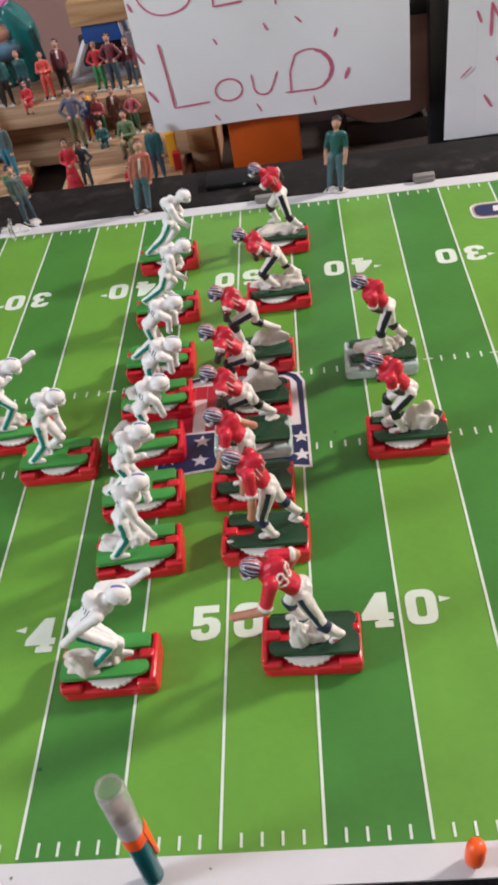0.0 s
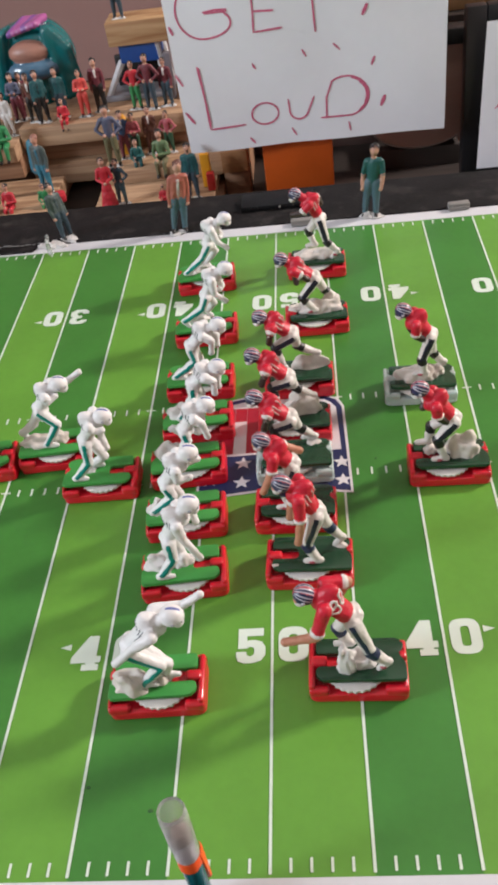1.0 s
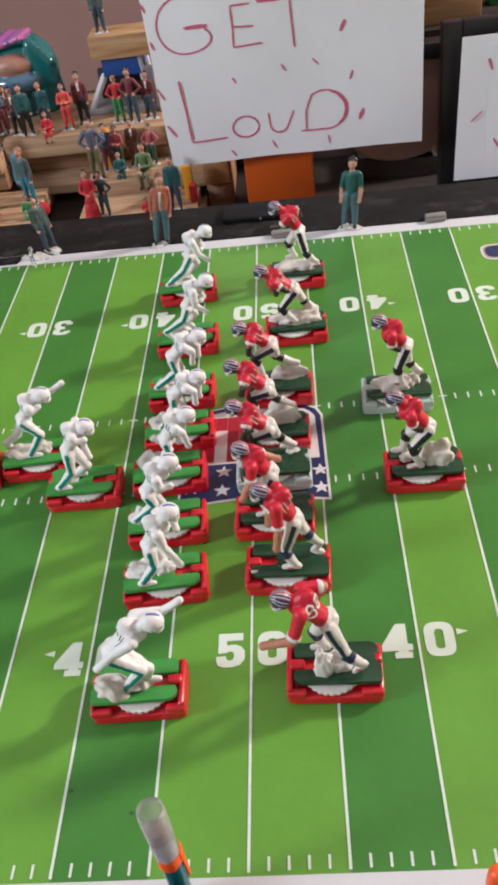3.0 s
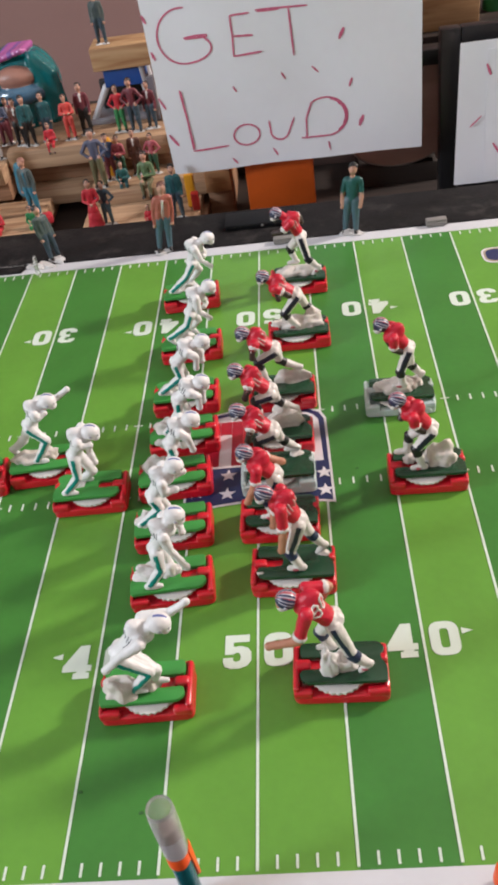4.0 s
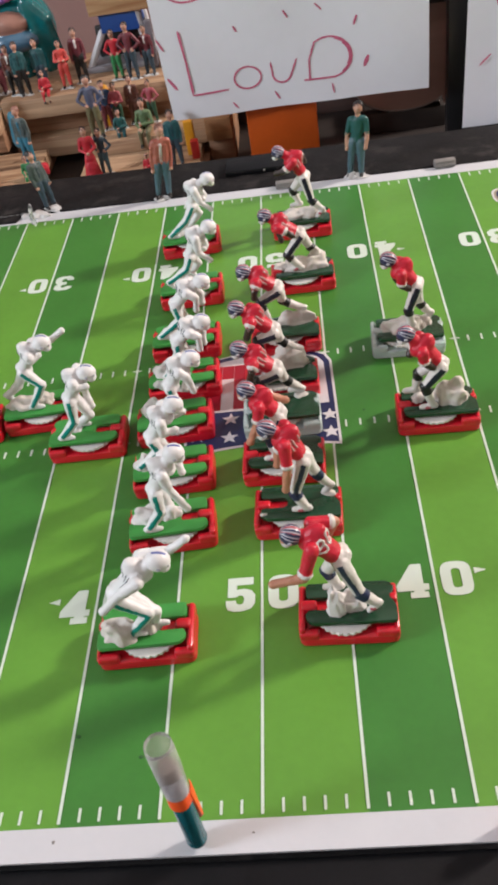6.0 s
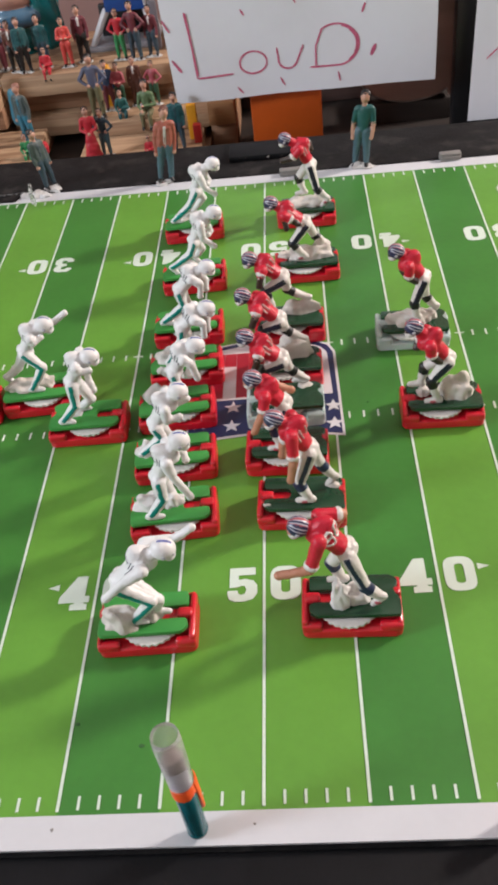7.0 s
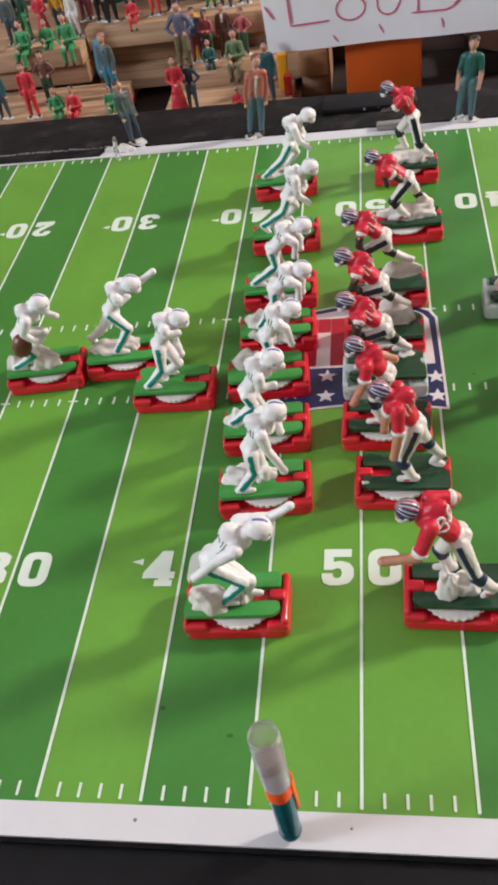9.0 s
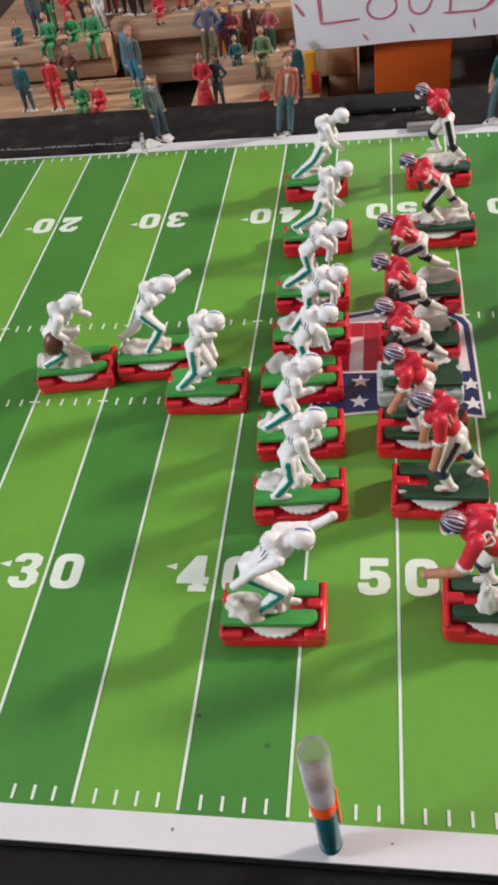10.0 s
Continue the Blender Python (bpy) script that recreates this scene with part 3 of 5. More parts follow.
def build_figure(holder, sx, team, J, dark=False, number=None, bars=True):
    """One moulded player. J: joints as (forward, towards the far side, height), in mm."""
    bm = bmesh.new()

    def P(k):
        u, w, z = J[k]
        return Vector((sx * u, w, z)) * MM

    near, far = Vector((0, -1, 0)), Vector((0, 1, 0))
    hip, chest, head = P("hip"), P("chest"), P("head")
    up = (chest - hip).normalized()
    back = Vector((-up.z * sx, 0, up.x * sx)).normalized()
    lean = up.to_track_quat("Z", "Y").to_matrix().to_4x4()
    red = team == "red"
    slim = 0.90 if red else 0.86
    legs = []

    def limb(p, q, r0, r1, *rest, **more):
        tube(bm, p, q, r0 * slim, r1 * slim, *rest, **more)

    def blob(c, r, *rest, **more):
        ball(bm, c, Vector(r) * slim, *rest, **more)

    # pelvis, trunk and shoulder pads
    limb(hip - up * 0.0008, hip + up * 0.0020, 0.0040, 0.0041, 1, 14, 1.2)
    blob(hip - up * 0.0004, (0.0042, 0.0054, 0.0042), 1, lean, 14, 9)
    limb(hip + up * 0.0034, chest - up * 0.0010, 0.0040, 0.0046, 0, 14, 1.25)
    blob(chest - up * 0.0004, (0.0050, 0.0073, 0.0050), 0, lean, 16, 10)
    blob(chest + up * 0.0012 + back * 0.0012, (0.0040, 0.0066, 0.0040), 0, lean, 16, 10)
    for side, tag in ((-1, "n"), (1, "f")):
        sh = chest + Vector((0, side * 0.0062, 0)) + up * 0.0006
        blob(sh, (0.0034, 0.0028, 0.0034), 0, lean, 12, 8)
        el, hd = P("elb_" + tag), P("hand_" + tag)
        cuff = sh.lerp(el, 0.78)
        limb(sh, cuff, 0.0032, 0.0027, 0, 10)
        if red:
            tube(bm, sh.lerp(el, 0.80), sh.lerp(el, 0.87), 0.0030, 0.0029, 4, 12, cap=1)
        limb(cuff, el, 0.0023, 0.0022, 5, 9)
        limb(el, hd, 0.0022, 0.0019, 5, 9)
        fist = (hd - el).normalized() if (hd - el).length > 1e-6 else Vector((0, 0, -1))
        blob(hd + fist * 0.0006, (0.0023, 0.0020, 0.0022), 5, None, 9, 7)
        hp = hip + Vector((0, side * 0.0030, 0)) - up * 0.0008
        kn, ft = P("knee_" + tag), P("foot_" + tag)
        sd = near if side < 0 else far
        heel = ft + Vector((0, 0, 0.0010))
        legs.append((hp, kn, heel, sd))
        limb(hp, kn, 0.0038, 0.0027, 1, 14)
        blob(kn, (0.0031, 0.0030, 0.0031), 3 if red else 1, None, 12, 8)
        limb(kn, kn.lerp(ft, 0.32), 0.0029, 0.0029, 3 if red else 1, 12)
        limb(kn.lerp(ft, 0.28), kn.lerp(ft, 0.55), 0.0028, 0.0026, 4, 12)
        limb(kn.lerp(ft, 0.55), heel, 0.0026, 0.0018, 4, 12)
        toe = Vector((sx * 0.0050, 0, -0.0004))
        if ft.z > 0.0145 and sx * (ft.x - kn.x) < -0.004:
            toe = Vector((sx * 0.0030, 0, -0.0038))
        limb(ft - toe * 0.2, ft + toe, 0.0021, 0.0016, 4, 9, 0.9)
        if red:
            blob(ft + toe * 0.45 + sd * 0.0013, (0.0017, 0.0009, 0.0009), 8, None, 8, 6)
    # neck and jaw
    limb(chest + up * 0.0010, head, 0.0030, 0.0032, 0, 9)
    if "ball" in J:
        blob(P("ball"), (0.0058, 0.0048, 0.0078), 10, Matrix.Rotation(0.35, 4, "Y"), 14, 9)
    bm = fuse(bm, 0.00045, 6)
    bm.normal_update()
    shift = Vector((J["head"][0], J["hand_n"][2], J["foot_f"][0]))
    for v in bm.verts:
        v.co += v.normal * (0.00022 * noise.noise(v.co * 330 + shift) + 0.00014 * noise.noise(v.co * 1100))
    # painted stripe down the outside of each leg
    half = 0.0010 if not red else 0.0015 if dark else 0.0010
    for f in bm.faces:
        if f.material_index not in (1, 3, 4):
            continue
        c = f.calc_center_median()
        best = None
        for hp, kn, heel, sd in legs:
            for shin, p, q in ((0, hp, kn), (1, kn, heel)):
                ax = q - p
                t = (c - p).dot(ax) / ax.length_squared
                if -0.08 < t < 1.05:
                    off = c - p - ax * t
                    if best is None or off.length < best[0].length:
                        best = (off, ax.normalized(), t, shin, sd)
        if best is None or best[0].length > 0.0052:
            continue
        off, ax, t, shin, sd = best
        wob = 0.00022 * noise.noise(c * 300 + shift)
        if red:
            f.material_index = (3 if t < 0.34 else 4) if shin else (3 if t > 0.93 else 1)
        if off.dot(sd) > 0.0008 and not (red and shin) and abs(off.dot(ax.cross(sd).normalized()) + wob) < half:
            f.material_index = 2
    bm.faces.ensure_lookup_table()
    tree = BVHTree.FromBMesh(bm)
    # helmet shell, jaw guard and ear spots
    pitch = math.radians(12 + 0.25 * max(0.0, 60 - math.degrees(math.atan2(up.z, abs(up.x)))))
    tilt = (Matrix.Identity(4) if sx > 0 else Matrix.Rotation(math.pi, 4, "Z")) @ Matrix.Rotation(pitch, 4, "Y")
    R3 = tilt.to_3x3()
    r = 0.0040 if red else 0.0043
    pole = tilt @ Matrix.Rotation(radians(52 if red else 90), 4, "Y")
    ball(bm, head, (r, r * 0.96, r * 1.08), 5, pole, 90, 26, helmet_pick(team))
    ball(bm, head + R3 @ Vector((0.0024, 0, -0.0024)), (0.0024, 0.0030, 0.0021), 4 if red else 5, tilt, 16, 10)
    ball(bm, head + R3 @ Vector((0.0032, 0, -0.0007)), (0.0014, 0.0028, 0.0011), 5, tilt, 14, 8)
    for s in (-1, 1):
        ball(bm, head + R3 @ Vector((0.0006, s * 0.0041, -0.0005)), (0.0009, 0.0004, 0.0008), 8 if not red else 7, tilt, 9, 6)
        if not red:
            ball(bm, head + R3 @ Vector((0.0038, s * 0.0022, 0.0002)), (0.0006, 0.0007, 0.0005), 8, tilt, 8, 6)
    # number on the back, on the side from which the shoulders turn away
    turn = radians(8 if number else 32)
    facing = (back * math.cos(turn) + near * math.sin(turn)).normalized()
    acr = up.cross(facing).normalized()
    mid = hip.lerp(chest, 0.70 if number else 0.80)
    if not red:
        for s in (-1, 1):
            decal(bm, tree, mid + acr * (s * 0.0020), acr, up, facing, DIGITS["thin"], 0.00028, 7)
    elif number:
        for s, ch in zip((-1.55, 0.1), number):
            decal(bm, tree, mid + acr * (s * 0.0025) + up * 0.0016, acr, up, facing, DIGITS[ch], 0.00060, 4)
    elif bars:
        for s in (-1, 1):
            decal(bm, tree, mid + acr * (s * 0.0023), acr, up, facing, DIGITS["bars"], 0.00055, 11)
    return part("figurine", bm, figure_mats(team, dark) + [BROWN_BALL, JERSEY_PRINT], holder, sharp=100)


# poses: forward, towards the far side, height in mm over the field
LUNGE = dict(hip=(-5.5, 0, 33.3), chest=(4.8, 0, 44.7), head=(13.1, 0, 49), elb_n=(-2.3, -7, 40.2), hand_n=(-10.1, -7, 32.2), elb_f=(16.2, 7, 45.7), hand_f=(22.8, 7, 50.8), knee_n=(4.6, -4, 24.3), foot_n=(-4.1, -4, 12.6), knee_f=(6.2, -0.5, 20.5), foot_f=(4.2, 0, 12.5))
CROUCH = dict(hip=(-2.7, 0, 30.1), chest=(2.2, 0, 41.5), head=(8.6, 0, 48.3), elb_n=(4, -7, 35.2), hand_n=(9.1, -7, 22.9), elb_f=(8.1, 8, 34.5), hand_f=(8.9, 6, 32), knee_n=(-2.8, -4, 20), foot_n=(-9, -6.5, 12.3), knee_f=(-0.2, 4, 14.8), foot_f=(-0.5, 3, 13))
TWIST = dict(hip=(-5.4, 0, 28.7), chest=(0.4, 0, 39.8), head=(7.1, 0, 45.2), elb_n=(0.6, -7, 34.7), hand_n=(5.9, -6, 35.4), elb_f=(4, 7, 32.8), hand_f=(9, 6, 35.3), knee_n=(-3.7, -4, 22.9), foot_n=(-13.7, -5, 14.4), knee_f=(-1.9, 4, 15.9), foot_f=(-6.2, 3, 12.6))
STOOP = dict(hip=(2.2, 0, 29.6), chest=(7.8, 0, 39.1), head=(14.3, 0, 43), elb_n=(11.6, -7, 37.2), hand_n=(12.9, -6, 28.6), elb_f=(10.4, 7, 28.5), hand_f=(7.8, 4, 23.7), knee_n=(2.4, -4, 25.2), foot_n=(-5.5, -5, 13), knee_f=(-0.2, 4, 24.1), foot_f=(-4, 2, 28.6))
BRACE = dict(hip=(1.2, 0, 31.3), chest=(7.9, 0, 37.8), head=(14.8, 0, 40.5), elb_n=(12.5, -7, 36.5), hand_n=(12, -6, 28.8), elb_f=(14, 7, 30.3), hand_f=(13.5, 5, 24.8), knee_n=(0.4, -4, 26.3), foot_n=(-8, -5, 13), knee_f=(3.6, 4, 21.3), foot_f=(-1, 4, 13))
DRIVE = dict(hip=(-1.2, 0, 31), chest=(5.9, 0, 39.5), head=(14.7, 0, 43), elb_n=(11, -7, 37.5), hand_n=(9.8, -6, 29.8), elb_f=(12.2, 7, 31.5), hand_f=(12, 5, 27.1), knee_n=(-0.5, -4, 22.9), foot_n=(-12.5, -5, 13.5), knee_f=(0.9, 4, 18.9), foot_f=(-3.3, 4, 12.4))
RUN = dict(hip=(3.3, 0, 30.1), chest=(8.3, 0, 41.6), head=(16.7, 0, 46.2), elb_n=(8.7, -7, 34.1), hand_n=(14.4, -6, 28.2), elb_f=(12.9, 7, 31), hand_f=(11.5, 5, 30), knee_n=(0.1, -4, 23.2), foot_n=(-12, -4, 14.6), knee_f=(6.3, 4, 21.7), foot_f=(1.4, 4, 15.9))
RUN_FAR = dict(hip=(4.7, 0, 31.5), chest=(7.7, 0, 42.3), head=(17.1, 0, 46.9), elb_n=(10.8, -7, 34.8), hand_n=(16.1, -6, 29.5), elb_f=(13.2, 7, 33.1), hand_f=(12.3, 5, 31.9), knee_n=(-0.6, -4, 22.7), foot_n=(-12.1, -4, 12.9), knee_f=(7.8, 4, 23), foot_f=(1, 4, 14.6))
STAND = dict(hip=(-1.9, 0, 32.6), chest=(3.1, 0, 43.8), head=(9.3, 0, 46), elb_n=(3.8, -7, 42.2), hand_n=(8.4, -6, 42.2), elb_f=(3.5, 7, 27.9), hand_f=(5.1, 5, 22.7), knee_n=(-3, -4, 20.7), foot_n=(-10.4, -6, 12.3), knee_f=(3.2, 3, 18.2), foot_f=(-3.6, 3.4, 12.5))
THROW = dict(hip=(-0.8, 0, 34.9), chest=(4.8, 0, 44.3), head=(12.1, 0, 48.2), elb_n=(6.2, -7, 42.7), hand_n=(9.4, -5, 44.1), elb_f=(15.2, 6, 45), hand_f=(21.4, 6, 49.1), knee_n=(5.8, -4, 25.7), foot_n=(-2.4, -4, 12.4), knee_f=(-8.8, 4, 21.8), foot_f=(-15.8, 3, 16.6))
CARRY = dict(hip=(-7, 0, 28.7), chest=(0.5, 0, 39.9), head=(7.8, 0, 45.5), elb_n=(-2.7, -7, 33.6), hand_n=(1.1, -6, 28.3), elb_f=(5.7, 7, 36), hand_f=(10.6, 6, 33.1), knee_n=(-1.9, -4, 19), foot_n=(-13, -4.8, 12.3), knee_f=(3.3, 4, 26), foot_f=(-2.4, 4, 17.9), ball=(-6.2, -5, 25.7))
REACH = dict(hip=(1.4, 0, 39.1), chest=(10.2, 0, 50), head=(17.6, 0, 52.4), elb_n=(14.4, -8, 37.6), hand_n=(25.2, -8, 35.1), elb_f=(2.1, 8, 49.3), hand_f=(4.7, 8, 43.5), knee_n=(-5.1, -4, 22.2), foot_n=(-11.2, -4, 15.3), knee_f=(6.8, 4, 26.7), foot_f=(3, 4, 16.9))
GUARD = dict(hip=(-4.5, 0, 37.8), chest=(1.3, 0, 49.6), head=(8.2, 0, 54.7), elb_n=(1.4, -8, 38.8), hand_n=(3.1, -8, 28.1), elb_f=(6.1, 7, 34.4), hand_f=(6.9, 6, 28.9), knee_n=(0.2, -4, 21.3), foot_n=(-3.9, -5, 12.4), knee_f=(-8.8, 4, 24.8), foot_f=(-14.5, 5, 14.9))
SET = dict(hip=(0, 0, 34.4), chest=(6.7, 0, 42.7), head=(12.1, 0, 49.2), elb_n=(8.4, -8, 36), hand_n=(12.9, -8, 25.9), elb_f=(3.1, 8, 38.5), hand_f=(-3.1, 8, 35.3), knee_n=(4.8, -4, 23.1), foot_n=(2.3, -5, 12.3), knee_f=(-0.7, 4, 19.8), foot_f=(-3, 3.5, 12.6))
BLOCK = dict(hip=(0.5, 0, 34.4), chest=(9.4, 0, 42.3), head=(15.8, 0, 48.2), elb_n=(10.5, -8, 41.3), hand_n=(12.2, -7, 34.6), elb_f=(9.7, 7, 34), hand_f=(12.1, 7, 28.6), knee_n=(7.9, -4, 30.9), foot_n=(7.6, -4, 14.5), knee_f=(-3.1, 6, 23.2), foot_f=(-10, 8.5, 14))
CHARGE = dict(hip=(1.6, 0, 36.3), chest=(10.6, 0, 45.8), head=(17.6, 0, 51.2), elb_n=(11.9, -8, 44.6), hand_n=(13.9, -7, 38.6), elb_f=(10.3, 7, 37.9), hand_f=(13.1, 7, 32.6), knee_n=(9.5, -4, 33.5), foot_n=(7.5, -4, 15.5), knee_f=(-1.3, 4, 26.9), foot_f=(-10.7, 4, 19.5))
PUSH = dict(hip=(2.2, 0, 36.4), chest=(11.2, 0, 43.9), head=(18, 0, 48.2), elb_n=(13, -8, 42.3), hand_n=(13.9, -7, 36.2), elb_f=(11.6, 7, 36.5), hand_f=(13.9, 7, 31.2), knee_n=(11.5, -4, 30.7), foot_n=(7.5, -4, 16), knee_f=(0, 4, 25.5), foot_f=(-11, 4, 18.6))
KNEEL = dict(hip=(0.1, 0, 34), chest=(10.8, 0, 41.8), head=(18.3, 0, 48), elb_n=(7.1, -7, 39.5), hand_n=(4.4, -6, 36.6), elb_f=(11.9, 7, 33.3), hand_f=(10.7, 6, 28.4), knee_n=(7.8, -4, 23.1), foot_n=(1.2, -4, 13.6), knee_f=(-5.6, 4, 22.7), foot_f=(-12.5, 4, 15.7))
SPRINT = dict(hip=(-3.7, 0, 38.4), chest=(1.6, 0, 50), head=(10.5, 0, 55.8), elb_n=(7, -7, 46.1), hand_n=(12.3, -6, 44.8), elb_f=(-4, 8, 48.5), hand_f=(-4.9, 8, 44.8), knee_n=(-7.4, -4, 23.2), foot_n=(-13.8, -4, 15.4), knee_f=(4, 4, 28), foot_f=(0.7, 4, 17.4))
QB = dict(hip=(-4.3, 0, 37.8), chest=(2.6, 0, 47.2), head=(8.9, 0, 53.3), elb_n=(3.0, -5.6, 41), hand_n=(0.2, -4.6, 38.5), elb_f=(5.1, 7, 38.1), hand_f=(3.2, 6, 35), knee_n=(-0.5, -4, 24.8), foot_n=(-1.9, -4, 15.9), knee_f=(-6.6, 4, 23.6), foot_f=(-12.4, 4, 16))
BACK = dict(hip=(-0.8, 0, 33.5), chest=(7.1, 0, 44.3), head=(14.1, 0, 51.7), elb_n=(6.4, -5.6, 38.5), hand_n=(3.6, -4.6, 35.5), elb_f=(11.1, 7, 38), hand_f=(11.6, 6, 36.3), knee_n=(5.9, -4, 24), foot_n=(2.5, -4, 11.8), knee_f=(8.1, 4, 25.7), foot_f=(9.8, 4, 15.9))

PLAYERS = [
    # team, front-left corner x, y in mm, yaw, pose, mounts (x, y, half sizes), options
    ("white", -63.6, 58.8, 1.5, LUNGE, ((-9.5, -3, 7.5, 5, 9), (2.5, 0, 3.4, 4, 7)), {}),
    ("white", -57.2, 114.6, 4.5, CROUCH, ((-9, 2, 7.5, 4.5, 6), (0, 2, 4.5, 3.5, 6)), {}),
    ("white", -59.6, 150.6, 3.1, TWIST, ((-12, 1, 5.5, 4.5, 5),), {}),
    ("white", -61.4, 185.9, 4.0, STOOP, ((-8, 3, 7, 4, 8),), {}),
    ("white", -58.8, 219.6, 4.0, BRACE, ((-8, 2, 7, 5, 6),), {}),
    ("white", -60.6, 256.2, 1.0, DRIVE, ((-8, 1, 6, 5, 4),), {}),
    ("white", -60.6, 309.2, 2.2, RUN, ((-4, 3, 7, 4, 5),), {}),
    ("white", -64.2, 370.2, 4.0, RUN_FAR, ((-4, 3, 7, 4, 5),), {}),
    ("white", -106.2, 180.9, 1.0, STAND, ((-5, 1, 3, 3, 1.5),), {}),
    ("white", -134.6, 205.0, 4.0, THROW, ((-9, 1, 9.5, 4.5, 5.5), (3, 2, 5, 3.5, 5)), {}),
    ("white", -173.8, 197.1, 6.5, CARRY, ((0, -2, 8, 5, 9), (-14, 0, 5, 4, 5)), {}),
    ("red", 14.9, 63.6, -1.8, REACH, ((4.5, -3, 3.8, 3.2, 13), (-1, -1, 6, 4, 8)), dict(number="80")),
    ("red", -2.6, 119.2, -2.0, GUARD, ((14.5, -6, 2.2, 1.2, 0.7), (-14, 4.5, 3, 2, 1.5)), dict()),
    ("red", -8.2, 152.4, -1.7, SET, ((0, 1, 6, 4, 2),), dict(bars=False)),
    ("red", -8.0, 184.4, 0.5, BLOCK, ((6, -3, 4, 3, 3), (-10, 7.5, 4, 2.5, 1.6)), dict(clear=True, dark=True)),
    ("red", -7.6, 214.0, 0.0, CHARGE, ((-5, 4, 9.5, 5, 12), (6, -3, 4, 3, 4)), dict(dark=True)),
    ("red", -4.6, 252.5, 0.0, PUSH, ((-6, 4, 10.5, 3.6, 7), (6, -3, 4, 3, 4)), dict(dark=True)),
    ("red", 7.2, 312.0, 1.0, KNEEL, ((-3, 1, 12, 5, 8), (-9, 3, 6, 4, 10), (12, 4, 5, 4, 2.5)), dict(dark=True)),
    ("red", 8.8, 378.3, -0.7, SPRINT, ((0, 1, 13, 6, 6), (-9, 1, 6, 5, 7)), dict(dark=True)),
    ("red", 60.0, 240.0, -2.0, QB, ((2, 0, 12, 5.5, 8), (-8, 2, 5, 4, 6)), dict(clear=True, dark=True, bars=False)),
    ("red", 66.2, 177.4, -1.4, BACK, ((-7, 1, 7.5, 5, 12), (8, 3, 3.5, 3, 4)), dict(dark=True, bars=False)),
]
WHITE_LABEL = "white plastic football figurine with teal stripes on a red base"
RED_LABEL = "football figurine in red jersey and white pants on a red base"
for n, (team, cx, cy, yaw, J, mounts, opt) in enumerate(PLAYERS):
    sx = 1 if team == "white" else -1
    a = radians(yaw)
    c = Vector((cx, cy)) + Vector((math.cos(a) * 19.2 - math.sin(a) * 11.5, math.sin(a) * 19.2 + math.cos(a) * 11.5))
    clear = opt.get("clear", False)
    label = WHITE_LABEL if team == "white" else RED_LABEL if not clear else "football figurine in red jersey on a clear plastic base"
    if "ball" in J:
        label = "white football figurine holding a brown ball on a red base"
    holder = thing("football_player", pose(c.x * MM, c.y * MM, 0.0002, 0, 0, yaw), label, "toy figure", team + " team of figurines")
    build_base(holder, sx, CLEAR_BASE if clear else RED_PLASTIC, PLATE_GREEN if team == "white" else PLATE_DARK)
    build_figure(holder, sx, team, J, opt.get("dark", False), opt.get("number"), opt.get("bars", True))
    for k, (mx, my, ra, rb, rc) in enumerate(mounts):
        bm = bmesh.new()
        lump(bm, (sx * mx * MM, my * MM, 0.0106), (ra * MM, rb * MM, rc * MM), 0, n * 1.7 + 0.9 + k * 0.37, 0.24, 28, 18)
        bm = fuse(bm, 0.0005, 2)
        bm.normal_update()
        for v in bm.verts:
            v.co += v.normal * 0.0007 * noise.noise(v.co * 240 + Vector((n, k, 0)))
        part("putty_mount", bm, PUTTY_WHITE if n in (1, 2, 3, 4, 5, 6, 7, 8, 11) else PUTTY, holder, "lump of pale putty under the feet", sharp=180)

# crumbs and specks of dirt on the sheet
for n, (x, y, r) in enumerate(((-0.0681, 0.0319, 0.0006), (-0.0435, 0.0227, 0.0007), (-0.0030, -0.0058, 0.0004), (-0.0706, -0.0059, 0.0006), (0.0515, 0.2002, 0.0005), (0.0518, 0.2006, 0.0004), (0.131, 0.085, 0.0004))):
    bm = bmesh.new()
    lump(bm, (x, y, 0.0001), (r * random.uniform(0.9, 1.6), r, 0.0002), 0, n + 0.3, 0.35, 8, 6)
    tagged(part("dirt_speck", bm, paint((0.03, 0.11, 0.025), 0.7, key="dirt") if y > 0 else GREY_CLIP, sharp=180), "small dark speck of dirt on the printed sheet", "dirt", "dirt specks")


# ---- small things on the board's rim ----
tagged(part("grey_clip", (lambda b: (box(b, -0.0076, 0.0076, -0.0030, 0.0030, 0, 0.0050, 0.0010), box(b, -0.007, 0.007, -0.0042, -0.003, 0.0005, 0.003, 0.0004), b)[-1])(bmesh.new()), GREY_CLIP, at=pose(0.1325, 0.4592, 0.0001, 0, 0, 3)), "worn grey metal clip on the white border", "clip")
tagged(part("grey_clip", (lambda b: (box(b, -0.0105, 0.0105, -0.003, 0.003, 0, 0.0045, 0.001), box(b, -0.009, 0.009, -0.0038, -0.0028, 0.0005, 0.0024, 0.0004), b)[-1])(bmesh.new()), GREY_CLIP, at=pose(0.0215, 0.4575, 0.0001, 0, 0, 1)), "worn grey metal clip on the white border", "clip")
